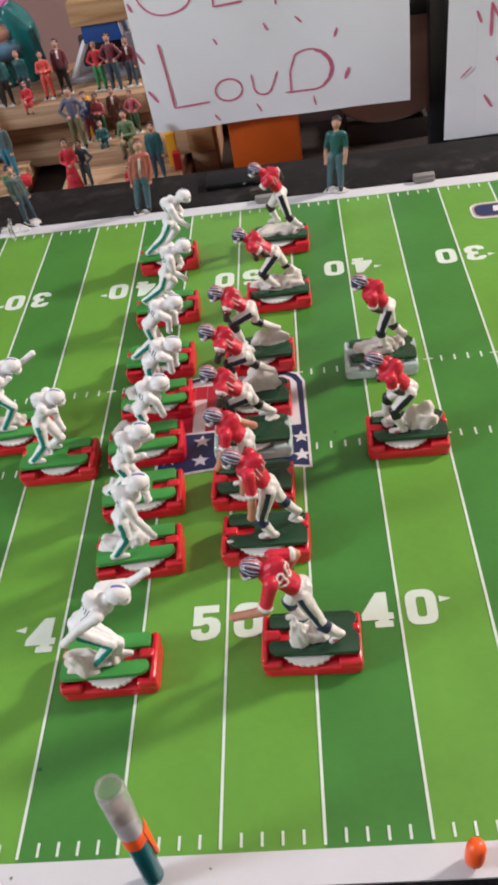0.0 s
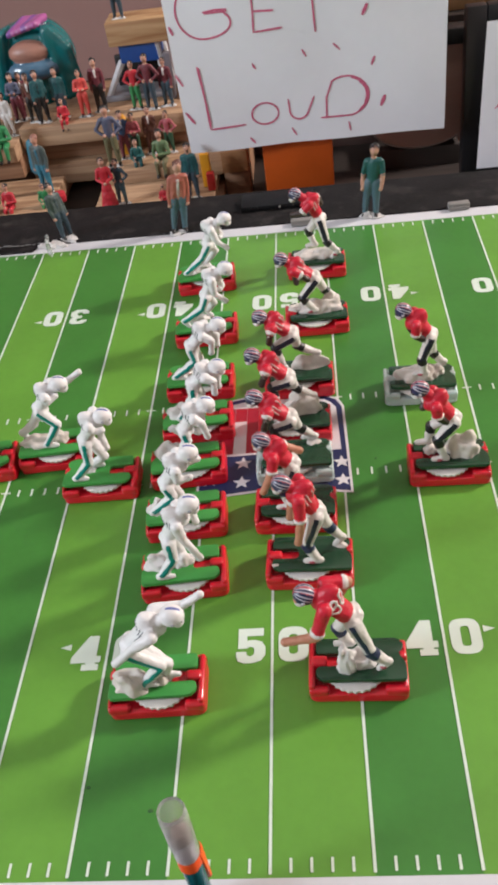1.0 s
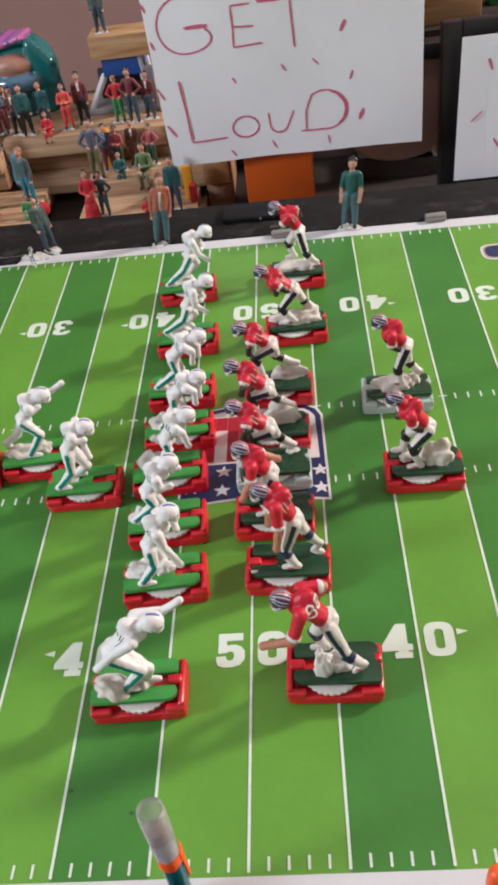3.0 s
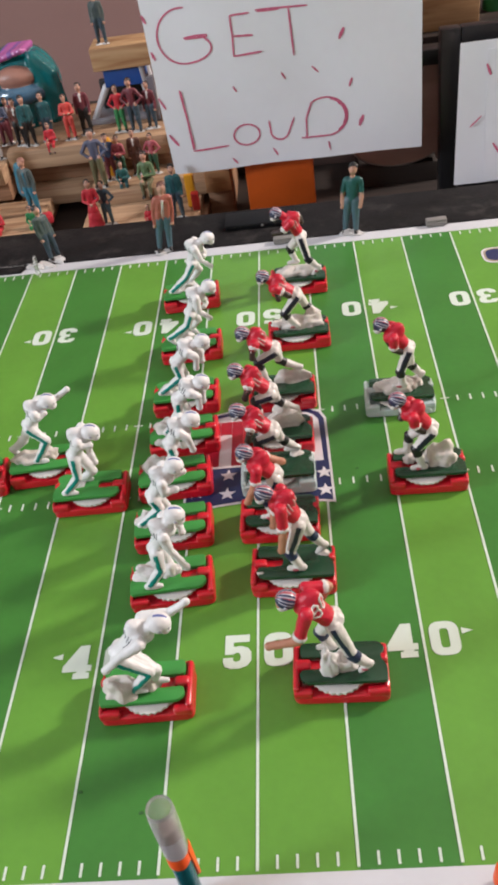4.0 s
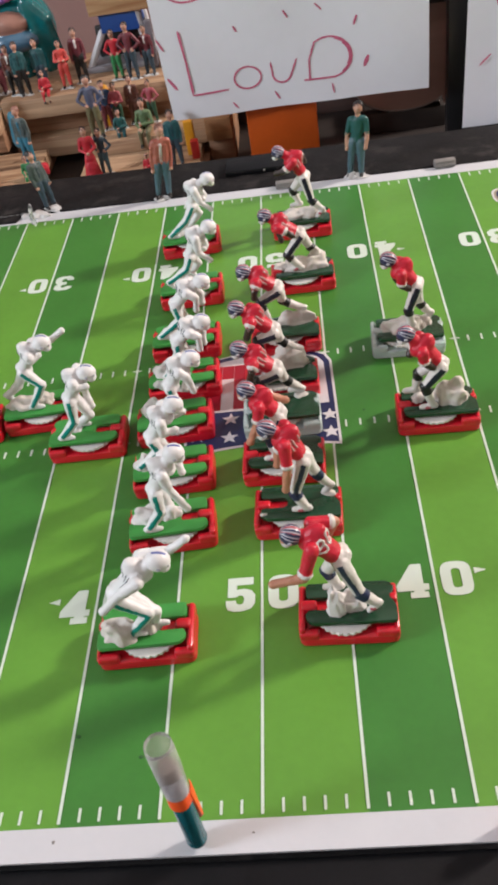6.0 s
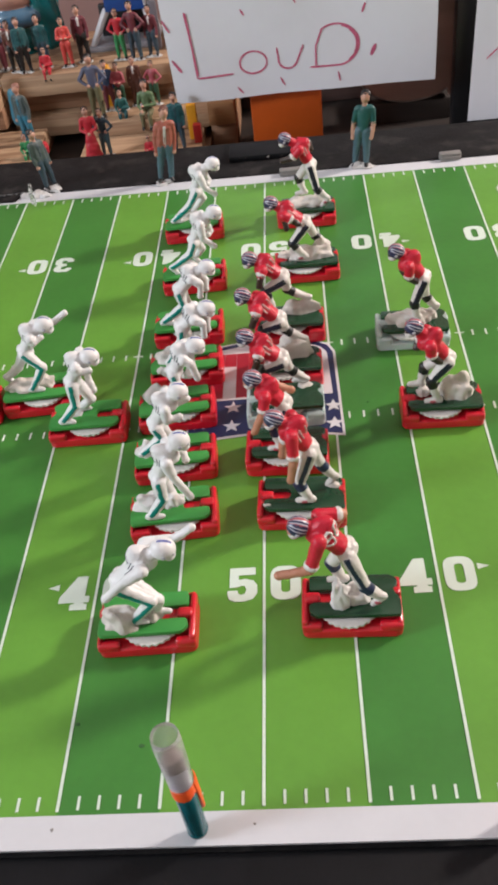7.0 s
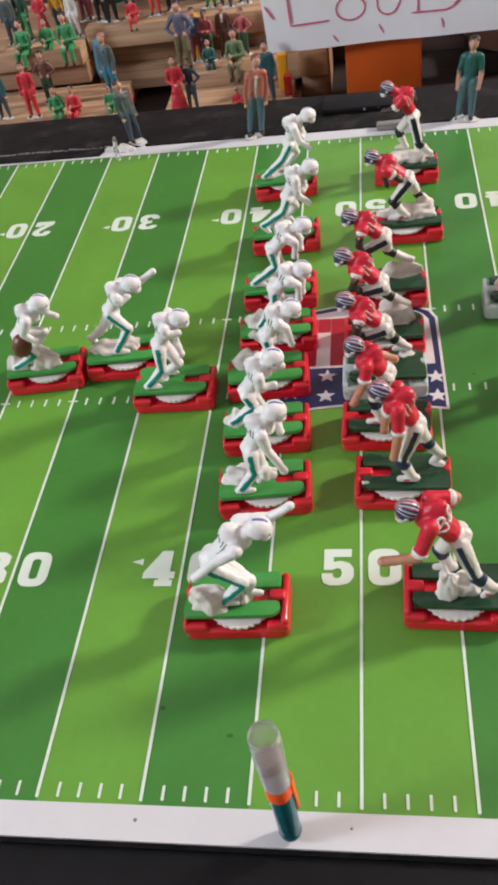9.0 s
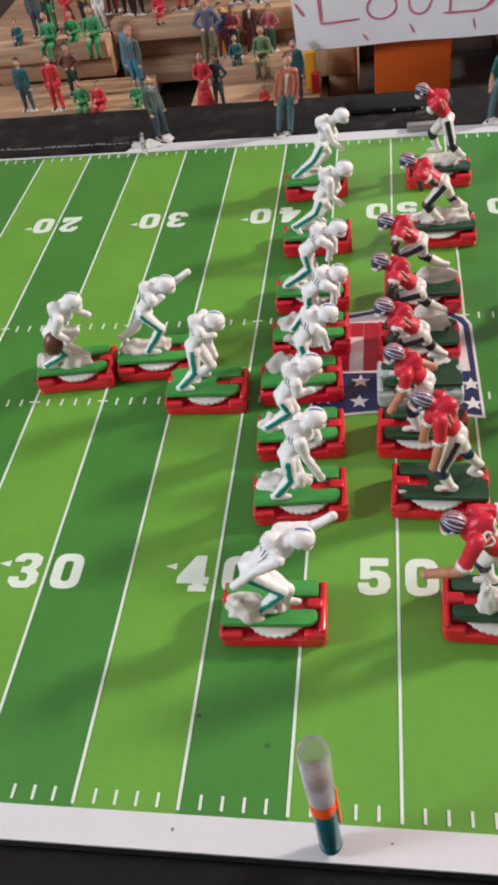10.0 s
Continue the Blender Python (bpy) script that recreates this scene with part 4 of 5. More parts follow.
# black control box with small holes on the far frame
ctl = thing("control_box", pose(0.001, 0.4945, 0.0012, 0, 0, -0.7), "black plastic control box with small holes on the frame", "control box")
bm = bmesh.new()
box(bm, -0.0275, 0.0275, -0.012, 0.012, 0, 0.0042, 0.0010)
part("housing", bm, BLACK_SATIN, ctl)
for hx in (-0.020, -0.015, 0.002, 0.012, 0.021):
    bm = bmesh.new()
    tube(bm, (hx, -0.0123, 0.0025), (hx, -0.0116, 0.0025), 0.0009, 0.0009, seg=10, cap=1)
    part("screw", bm, GREY_CLIP if hx in (0.002, 0.021) else BLACK, ctl)
# black tape with a dried glue bead over the far border
bm = bmesh.new()
prism(bm, [Vector(p) for p in ((-EX, far_y(-EX, 0.0040)), (-0.185, far_y(-0.185, 0.0040)), (-0.181, far_y(-0.181, 0.015)), (-EX, far_y(-EX, 0.015)))], 0.0, 0.0014, 0, 0.0003)
tagged(part("black_tape", bm, BLACK), "strip of black tape over the white border", "tape")
bm = bmesh.new()
for i in range(60):
    x = -EX + 0.05 + i * 0.0033 + random.uniform(-0.001, 0.001)
    if x < -0.172:
        lump(bm, (x, far_y(x, 0.0146) + random.uniform(-0.0008, 0.0008), 0.0012), (random.uniform(0.0010, 0.0034), random.uniform(0.0004, 0.0012), random.uniform(0.0004, 0.0012)), 0, i * 0.7, 0.3, 8, 6)
tagged(part("glue_bead", bm, paint((0.16, 0.155, 0.15), 0.6, vary=0.5, scale=400, bump=0.5, key="dusty_glue")), "ragged bead of dried pale glue along the tape", "glue", "", "stuff")
bm = bmesh.new()
prism(bm, [Vector(p) for p in ((0.193, far_y(0.193, 0.003)), (0.36, far_y(0.36, 0.003)), (0.36, far_y(0.36, 0.015)), (0.190, far_y(0.19, 0.015)))], 0.0, 0.0014, 0, 0.0003)
tagged(part("black_tape", bm, BLACK), "strip of black tape over the white border", "tape")

# upright capped tube with an orange clip on the near border
tubeh = thing("marker_tube", pose(-0.0209, -0.0086, 0.0002, -5.0, -2.5, 0), "small upright teal tube with clear cap and orange clip", "marker")
bm = bmesh.new()
tube(bm, (0, 0, 0.0038), (0, 0, 0.0270), 0.0034, 0.0035, seg=24, cap=5)
tube(bm, (0, 0, 0.0040), (0, 0, 0.0046), 0.00352, 0.00352, seg=24, cap=2)
part("body", bm, paint((0.006, 0.105, 0.125), 0.25, vary=0.3, scale=90, coat=0.4, key="dark_teal_tube"), tubeh)
n = 28


def disc(r, bulge=0.0):
    return [Vector(((r + bulge * math.cos(3 * TAU * i / n)) * math.cos(TAU * i / n), (r + bulge * math.cos(3 * TAU * i / n)) * math.sin(TAU * i / n))) for i in range(n)]


bm = bmesh.new()
prism(bm, disc(0.0039), 0.0264, 0.0318, 0, 0.0006)
box(bm, 0.0030, 0.0051, -0.0006, 0.0022, 0.0125, 0.0318, 0.0009)
for v in bm.verts:
    if v.co.x > 0.0029 and v.co.z < 0.0264 or v.co.x > 0.0043:
        v.co = Matrix.Rotation(radians(35), 3, "Z") @ v.co
part("clip", bm, ORANGE_BRIGHT, tubeh, "bright orange clip")
bm = bmesh.new()
prism(bm, disc(0.0038), 0.0320, 0.0405, 0, 0.0012)
part("sleeve", bm, paint((0.70, 0.70, 0.80), 0.35, vary=0.14, scale=160, key="milky_sleeve"), tubeh, "milky grey sleeve")
bm = bmesh.new()
prism(bm, disc(0.0034, 0.0002), 0.0407, 0.0462, 0, 0.0010)
part("plug", bm, paint((0.30, 0.22, 0.20), 0.4, vary=0.35, scale=200, key="grey_plug"), tubeh, "grey plug")
bm = bmesh.new()
rings = []
for r, z in ((0.0040, 0.0320), (0.0044, 0.0430), (0.0045, 0.0540), (0.0043, 0.0558), (0.0041, 0.0565), (0.0038, 0.0559), (0.0040, 0.0540), (0.0041, 0.0430), (0.0039, 0.0410)):
    rings.append([bm.verts.new((r * math.cos(TAU * i / n), r * math.sin(TAU * i / n), z)) for i in range(n)])
for lo, hi in zip(rings, rings[1:] + rings[:1]):
    for i in range(n):
        bm.faces.new((lo[i], lo[(i + 1) % n], hi[(i + 1) % n], hi[i]))
part("cap", bm, clear_plastic((0.95, 0.95, 0.94), 0.20, "cloudy_clear_cap", 0.15), tubeh, "cloudy clear cap")
peg = bmesh.new()
tube(peg, (0, 0, 0.0031), (0, 0, 0.0100), 0.0031, 0.0031, seg=18, cap=4)
tube(peg, (0, 0, 0.0052), (0, 0, 0.0058), 0.0032, 0.0032, seg=18, cap=2)
tagged(part("orange_peg", peg, ORANGE_BRIGHT, at=pose(0.0812, -0.0078, 0.0001, -4, 3, 0)), "short bright orange plastic peg on the white border", "peg")

# ---- toy spectators ----
BLK = (0.012, 0.010, 0.010)
COL = dict(teal=(0.015, 0.085, 0.095), green=(0.03, 0.21, 0.075), red=(0.47, 0.022, 0.035), brown=(0.115, 0.045, 0.032), coral=(0.55, 0.065, 0.055), maroon=(0.14, 0.028, 0.040), purple=(0.085, 0.095, 0.15), olive=(0.12, 0.115, 0.06), oliveg=(0.10, 0.16, 0.075), blue=(0.045, 0.095, 0.21), pink=(0.36, 0.075, 0.095), dkgreen=(0.02, 0.065, 0.035), grey=(0.060, 0.082, 0.080), slate=(0.03, 0.055, 0.075), white=(0.58, 0.55, 0.53), black=BLK, rust=(0.33, 0.095, 0.065), jeans=(0.055, 0.11, 0.135), sky=(0.03, 0.16, 0.23), yellow=(0.55, 0.28, 0.03), tealgreen=(0.012, 0.085, 0.082), tan=(0.26, 0.12, 0.09))


def build_person(x, y, z, h, top, bottom, how="stand", yaw=0.0, hair="black", label="", glue=True, cloak=None, lean=0.0):
    """One small painted spectator, standing or seated, as one mesh. It looks towards -y at yaw 0."""
    m = [paint(COL[top], 0.5, vary=0.2, scale=300, key=top + "_cloth"), paint(COL[bottom], 0.5, vary=0.2, scale=300, key=bottom + "_cloth"), SKIN_PALE, paint(COL[hair], 0.5, key=hair + "_hair"), paint(COL["white"], 0.5, key="shirt_white"), paint(COL["black"], 0.4, key="shoe_black")]
    if cloak:
        m.append(paint(COL[cloak], 0.5, vary=0.2, scale=300, key=cloak + "_cloth"))
    bm = bmesh.new()
    k = h / 45.0 * MM if how in ("stand", "folded", "hips", "dress") else h / 33.0 * MM

    def V(a, b, c):
        return Vector((a, b, c)) * k

    if how == "seat":
        hipz = 9.5
        for s in (-1, 1):
            tube(bm, V(s * 2.6, 0, hipz - 6), V(s * 3.0, -8, hipz - 6.2), 2.5 * k, 2.1 * k, 1, 8)
            tube(bm, V(s * 3.0, -8.5, hipz - 6), V(s * 2.8, -9, hipz - 15), 2.0 * k, 1.5 * k, 1, 8)
            tube(bm, V(s * 2.8, -9, hipz - 15.6), V(s * 3.0, -12, hipz - 16), 1.5 * k, 1.2 * k, 5, 6)
        base = hipz - 6
    else:
        for s in (-1, 1):
            if how == "dress":
                continue
            tube(bm, V(s * 2.3, 0, 21), V(s * 2.9, 0, 11), 2.9 * k, 2.2 * k, 1, 9)
            tube(bm, V(s * 2.9, 0, 11), V(s * 3.3, 0.4, 2.2), 2.2 * k, 1.6 * k, 1, 9)
            tube(bm, V(s * 3.3, 0.6, 1.3), V(s * 3.9, -2.8, 1.2), 1.5 * k, 1.2 * k, 5, 7)
        if how == "dress":
            for (z0, r0), (z1, r1) in zip(((1.0, 7.4), (8, 6.2), (15, 4.8), (22, 3.4)), ((8, 6.2), (15, 4.8), (22, 3.4), (24, 3.3))):
                tube(bm, V(0, 0, z0 + 2), V(0, 0, z1), r0 * k, r1 * k, 1, 12, 0.75, cap=2)
        base = 20
    if how == "seat":
        tz, sh, hz = base + 3, base + 12.5, base + 19.5
    else:
        tz, sh, hz = 22.5, 34.2, 40.8
    ln = 0.0
    tube(bm, V(0, 0, tz), V(ln, 0, sh - 1.5), 3.2 * k, 3.9 * k, 0, 12, 0.68)
    tube(bm, V(ln - 3.4, 0, sh), V(ln + 3.4, 0, sh), 2.0 * k, 2.0 * k, 0, 9)
    if top in ("maroon", "brown", "blue", "black") and how == "stand":
        tube(bm, V(ln, -2.5, sh + 0.6), V(ln, -3.0, sh - 5.0), 0.9 * k, 0.35 * k, 4, 6)
    if how in ("stand", "hips", "folded"):
        tube(bm, V(-2.4, 0, tz - 2.2), V(2.4, 0, tz - 2.2), 1.5 * k, 1.5 * k, 5 if bottom != "black" else 4, 8, cap=2)
    if top in ("rust", "grey", "teal") and how == "stand":
        for s in (-1, 1):
            tube(bm, V(s * 2.6, -0.6, tz - 3.5), V(ln + s * 2.4, -0.6, sh - 2), 2.0 * k, 1.9 * k, 0, 9)
        tube(bm, V(0, -1.9, tz), V(ln, -2.2, sh - 1), 0.5 * k, 0.8 * k, 4 if top == "rust" else 1, 7)
    tube(bm, V(ln, 0, sh + 1), V(ln, -0.4, hz), 1.5 * k, 1.5 * k, 2, 7)
    ball(bm, V(ln, -0.6, hz), (2.6 * k, 2.9 * k, 3.3 * k), 2, None, 12, 8)
    ball(bm, V(ln, 0.2, hz + 1.2), (2.9 * k, 3.1 * k, 2.7 * k), 3, None, 12, 8)
    for s in (-1, 1):
        a = V(ln + s * 4.5, 0, sh - 0.3)
        if how in ("folded",) or (how == "seat" and s > 0):
            e, w = V(ln + s * 6.6, -1.6, sh - 8), V(ln - s * 1.0, -5.2, sh - 7.5)
        elif how == "hips":
            e, w = V(ln + s * 9.0, 0.6, sh - 7), V(s * 4.4, -1.5, tz + 1.5)
        elif how == "seat":
            e, w = V(ln + s * 6.4, -1.0, sh - 8), V(s * 3.2, -7.0, sh - 10)
        elif how == "dress":
            e, w = V(ln + s * 6.4, -0.8, sh - 8), V(s * 1.0, -5.4, sh - 10)
        else:
            e, w = V(ln + s * 5.8, 0.2, sh - 8), V(ln + s * 5.6, -1.2, sh - 15)
        tube(bm, a, e, 1.7 * k, 1.4 * k, 0, 8)
        bare = top == "tealgreen" and how == "stand"
        tube(bm, e, w, 1.4 * k, 1.15 * k, 2 if bare else 0, 8)
        ball(bm, w + (w - e).normalized() * 1.4 * k, 1.35 * k, 2, None, 7, 5)
    if cloak:
        tube(bm, V(-7.0, 2.5, 17), V(-5.5, 2.2, sh + 1), 5.2 * k, 4.6 * k, 6, 10, 0.6)
    bm = fuse(bm, 0.00065, 2)
    for v in bm.verts:
        v.co.x += lean * max(0.0, v.co.z) / 40
    bm.normal_update()
    for v in bm.verts:
        v.co += v.normal * (0.00030 * noise.noise(v.co * 360 + Vector((x, y, z))) + 0.00015 * noise.noise(v.co * 900 + Vector((y, x, z))))
    ob = part("toy_spectator", bm, m, None, "", True, pose(x * MM, y * MM, z * MM, 0, 0, yaw), 180)
    tagged(ob, label or f"small painted toy spectator with {top} top, {'seated' if how == 'seat' else 'standing'}", "toy figure", "toy spectators")
    return ob


CROWD = [
    # x, y, z (feet or seat), height in mm, top, bottom, bearing, yaw
    (-72.5, 463, 1.2, 55, "rust", "jeans", "stand", 8, "brown"),
    (69, 460.5, 0.2, 55, "tealgreen", "jeans", "stand", -12, "black"),
    (-160, 470, 1.2, 47, "grey", "slate", "stand", 48, "black"),
    (-72, 560, -18, 48, "teal", "slate", "stand", 5, "black"),
    (-209, 602, -18, 53, "grey", "sky", "stand", -20, "tan"),
    (-147, 620, -8, 55, "purple", "olive", "hips", 5, "black"),
    (-138, 634, -8, 44, "blue", "maroon", "stand", 10, "black"),
    (-128, 634, -8, 41, "pink", "dkgreen", "folded", -5, "black"),
    (-114, 640, -8, 43, "brown", "brown", "stand", 0, "black"),
    (-98, 638, -8, 38, "pink", "dkgreen", "hips", -8, "black"),
    (-126, 619, -8, 28, "tealgreen", "teal", "seat", 10, "black"),
    (-103, 615, -8, 38, "oliveg", "olive", "seat", -5, "black"),
    (-174, 664, 23.2, 42, "coral", "coral", "folded", 10, "black"),
    (-160, 672, 23.2, 48, "maroon", "black", "stand", 5, "black"),
    (-126, 668, 23.2, 43, "red", "green", "hips", 0, "black"),
    (-112, 664, 23.2, 49, "maroon", "slate", "hips", -5, "black"),
    (-212, 660, 23.2, 47, "teal", "black", "stand", 20, "black"),
    (-196, 668, 23.2, 45, "teal", "slate", "stand", 5, "black"),
    (-193, 656, 23.2, 26, "red", "red", "seat", 5, "black"),
    (-222, 664, 23.2, 44, "brown", "black", "stand", 0, "black"),
    (-134, 702, 92.7, 45, "grey", "slate", "stand", 0, "black"),
    (-273, 575, -18, 46, "red", "red", "stand", 5, "black"),
    (-265, 602, -18, 44, "brown", "dkgreen", "hips", 0, "black"),
    (-286, 630, 13.5, 37, "green", "green", "seat", -15, "black"),
    (-247, 630, 13.5, 39, "green", "green", "seat", 5, "black"),
    (-268, 640, 13.5, 31, "green", "green", "seat", 10, "black"),
    (-246, 657, 15.2, 40, "white", "white", "stand", -10, "black"),
    (-251, 572, -18, 31, "green", "green", "seat", 5, "black"),
    (-236, 572, -18, 30, "red", "red", "seat", -5, "black"),
    (-205, 574, -18, 25, "green", "green", "seat", 12, "black"),
    (-144, 556, -18, 45, "red", "red", "dress", 10, "black"),
    (-134, 562, -18, 40, "slate", "jeans", "hips", -8, "black"),
    (-97, 556, -18, 20, "red", "red", "seat", 0, "black"),
    (-84, 560, -18, 20, "coral", "red", "seat", 0, "red"),
    (-303, 655, 15.2, 45, "grey", "slate", "stand", 10, "black"),
    (-292, 660, 15.2, 46, "dkgreen", "green", "stand", -10, "black"),
    (-276, 662, 15.2, 40, "red", "red", "dress", 0, "black"),
    (-262, 668, 15.2, 42, "yellow", "slate", "stand", 5, "black"),
    (-318, 640, 15.2, 25, "teal", "slate", "seat", 5, "black"),
    (-300, 578, -18, 44, "teal", "slate", "stand", 8, "black"),
    (-97, 668, 23.2, 43, "maroon", "slate", "stand", -10, "black"),
    (-232, 676, 23.2, 42, "maroon", "maroon", "stand", 12, "black"),
    (-238, 670, 23.2, 44, "purple", "maroon", "folded", 0, "black"),
]
LEAN = dict(rust=5.0, tealgreen=3.5, grey=-5.0)
for x, y, z, h, top, bottom, how, yaw, hair in CROWD:
    build_person(x, y, z, h, top, bottom, how, yaw, hair, cloak="sky" if top == "grey" and hair == "tan" else None, lean=LEAN.get(top, 0.0) if y < 480 else 0.0)
# white glue under the feet of the standing figures on the planks
for n, (x, y, z, h, top, bottom, how, yaw, hair) in enumerate(CROWD):
    if how != "seat" and y > 500:
        bm = bmesh.new()
        for s in (-1, 1):
            lump(bm, ((x + s * 3.2) * MM, (y - 1.5) * MM, z * MM), (random.uniform(3.0, 4.6) * MM, 2.6 * MM, 1.5 * MM), 0, n + s * 0.4, 0.3, 10, 7)
        tagged(part("glue_blob", bm, GLUE, sharp=180), "lump of dried milky glue on the planks", "glue")
# glue under the sideline figures
for gx, gy, r in ((-73, 462, 7), (70, 459.5, 9), (-161, 468, 10), (-172, 463, 9), (-166, 461, 8)):
    bm = bmesh.new()
    for i in range(4):
        lump(bm, (gx * MM + random.uniform(-r, r) * 0.6 * MM, gy * MM + random.uniform(-3, 1) * MM, 0.0002), (r * 0.55 * MM, r * 0.38 * MM, random.uniform(1.4, 3.2) * MM), 0, gx + i, 0.3, 12, 8)
    tagged(part("glue_blob", bm, GLUE), "lump of dried milky glue on the border", "glue")
# clear stubs of glue that stand at the edge of the border
for gx, gy, h, tilt in ((-173.5, 459.5, 9, 4), (-169.5, 447.5, 11, 0)):
    bm = bmesh.new()
    tube(bm, (0, 0, 0), (0, 0, h * 0.6 * MM), 0.0019, 0.0017, 0, 12, 0.7)
    tube(bm, (0, 0, h * 0.5 * MM), (0.0004, 0, h * MM), 0.0017, 0.0014, 0, 12, 0.7)
    tagged(part("glue_stub", bm, GLUE_CLEAR, at=pose(gx * MM, gy * MM, 0.001, 8, tilt, 0)), "clear stub of hardened glue on the white border", "glue")

# ---- wooden bleachers behind the board ----
def plank(x0, x1, y0, y1, z0, z1, mat, parent):
    bm = bmesh.new()
    box(bm, -(x1 - x0) / 2, (x1 - x0) / 2, -(y1 - y0) / 2, (y1 - y0) / 2, -(z1 - z0) / 2, (z1 - z0) / 2, 0.0009)
    for v in bm.verts:
        v.co += Vector((noise.noise(v.co * 40), noise.noise(v.co * 43), noise.noise(v.co * 47))) * 0.0004
    return part("plank", bm, mat, parent, at=pose((x0 + x1) / 2, (y0 + y1) / 2, (z0 + z1) / 2))


bleachers = thing("bleachers", pose(0, 0, 0), "stepped bleachers of stacked raw pine planks", "bleachers")
plank(-0.236, -0.055, 0.648, 0.76, 0.005, 0.023, PINE, bleachers)
# set-back and lower planks take the pine with shade in its colour
plank(-0.232, -0.158, 0.664, 0.76, -0.0140, 0.0048, PINE_SHADED, bleachers)
plank(-0.234, -0.158, 0.650, 0.76, -0.0330, -0.0142, PINE, bleachers)
plank(-0.36, -0.2375, 0.628, 0.76, 0.001, 0.015, PINE, bleachers)
plank(-0.36, -0.2375, 0.634, 0.76, -0.0165, 0.0008, PINE_SHADED, bleachers)
plank(-0.36, -0.200, 0.540, 0.633, -0.030, -0.018, PINE, bleachers)
plank(-0.36, -0.205, 0.546, 0.70, -0.042, -0.0302, PINE_SHADED, bleachers)
plank(-0.157, -0.050, 0.605, 0.76, -0.020, -0.008, PINE, bleachers)
plank(-0.157, -0.060, 0.655, 0.76, -0.0078, 0.0048, PINE_SHADED, bleachers)
plank(-0.160, -0.055, 0.540, 0.700, -0.030, -0.0202, PINE, bleachers)
plank(-0.160, -0.050, 0.545, 0.70, -0.042, -0.0302, PINE_SHADED, bleachers)
# block on top that carries one figure
tagged(plank(-0.146, -0.02, 0.690, 0.722, 0.0720, 0.0925, PINE_YELLOW, None), "short yellow pine block resting on a toy stand", "wood block").name = "wood_block"
plank(-0.0490, -0.0260, 0.606, 0.69, -0.042, -0.0176, PINE_SHADED, bleachers)
tagged(plank(-0.0495, -0.0265, 0.600, 0.640, -0.0174, 0.0020, PINE_ORANGE, None), "short orange-brown pine block on the bleachers", "wood block").name = "wood_block"
tagged(plank(0.118, 0.207, 0.700, 0.760, 0.0666, 0.1100, PINE_YELLOW, None), "pine block on a dark board over the cabinet", "wood block").name = "wood_block"

# blue and white toy stand under the block
stand = thing("toy_stand", pose(0, 0, 0), "blue and white plastic toy stand on the bleachers", "toy")
bm = bmesh.new()
prism(bm, [Vector(p) for p in ((-0.1385, 0.694), (-0.103, 0.694), (-0.103, 0.735), (-0.1385, 0.735))], 0.0560, 0.0718, 0, 0.001)
part("seat_block", bm, paint((0.012, 0.065, 0.27), 0.4, key="blue_plastic"), stand)
for a, b in (((-0.139, 0.697, 0.056), (-0.156, 0.697, 0.028)), ((-0.104, 0.697, 0.072), (-0.100, 0.697, 0.028)), ((-0.139, 0.732, 0.056), (-0.156, 0.732, 0.028)), ((-0.104, 0.732, 0.072), (-0.100, 0.732, 0.028))):
    bm = bmesh.new()
    tube(bm, a, b, 0.0033, 0.0030, 0, 8)
    part("leg", bm, paint((0.58, 0.58, 0.60), 0.4, key="grey_white_plastic"), stand)
bm = bmesh.new()
box(bm, -0.160, -0.096, 0.692, 0.737, 0.0232, 0.0285, 0.0012)
part("foot_plate", bm, paint((0.25, 0.24, 0.26), 0.4, key="grey_plastic"), stand)
# black sheet added to stand in for the dark inside between the legs
bm = bmesh.new()
box(bm, -0.150, -0.104, 0.720, 0.726, 0.0285, 0.056, 0.001)
part("back_panel", bm, BLACK_PLASTIC, stand)
bm = bmesh.new()
box(bm, -0.0985, -0.0915, 0.684, 0.690, 0.0232, 0.064, 0.0012)
tagged(part("grey_bar", bm, paint((0.16, 0.15, 0.17), 0.4, key="dark_grey_metal")), "upright dark grey metal bar on the bleachers", "bar")

# big doll head with glossy teal hair
bm = bmesh.new()
ball(bm, (-0.222, 0.726, 0.062), (0.036, 0.026, 0.036), 0, None, 22, 14)
for i in range(9):
    t = i / 8
    tube(bm, (-0.204 + 0.014 * t, 0.706 + 0.010 * (i % 2), 0.088 - 0.016 * t), (-0.197 + 0.010 * t, 0.704 + 0.012 * t, 0.032), 0.0066, 0.0056, 0, 10)
for i in range(5):
    tube(bm, (-0.250 + 0.002 * i, 0.706 + 0.006 * i, 0.086), (-0.258 + 0.001 * i, 0.704 + 0.007 * i, 0.034), 0.0070, 0.006, 0, 9)
for i in range(6):
    tube(bm, (-0.238 + 0.005 * i, 0.704, 0.089 + 0.0012 * i), (-0.226 + 0.004 * i, 0.722, 0.097), 0.0034, 0.0030, 2 if i % 3 else 1, 9)
ball(bm, (-0.224, 0.702, 0.073), (0.019, 0.011, 0.010), 3, None, 16, 10)
ball(bm, (-0.223, 0.700, 0.058), (0.025, 0.011, 0.010), 4, None, 16, 10)
tube(bm, (-0.226, 0.722, 0.0232), (-0.226, 0.722, 0.05), 0.016, 0.014, 0, 12, cap=1)
bm = fuse(bm, 0.0010, 12)
hair_teal = paint((0.004, 0.125, 0.135), 0.24, vary=0.45, scale=60, bump=0.06, coat=0.4, key="glossy_teal_hair")
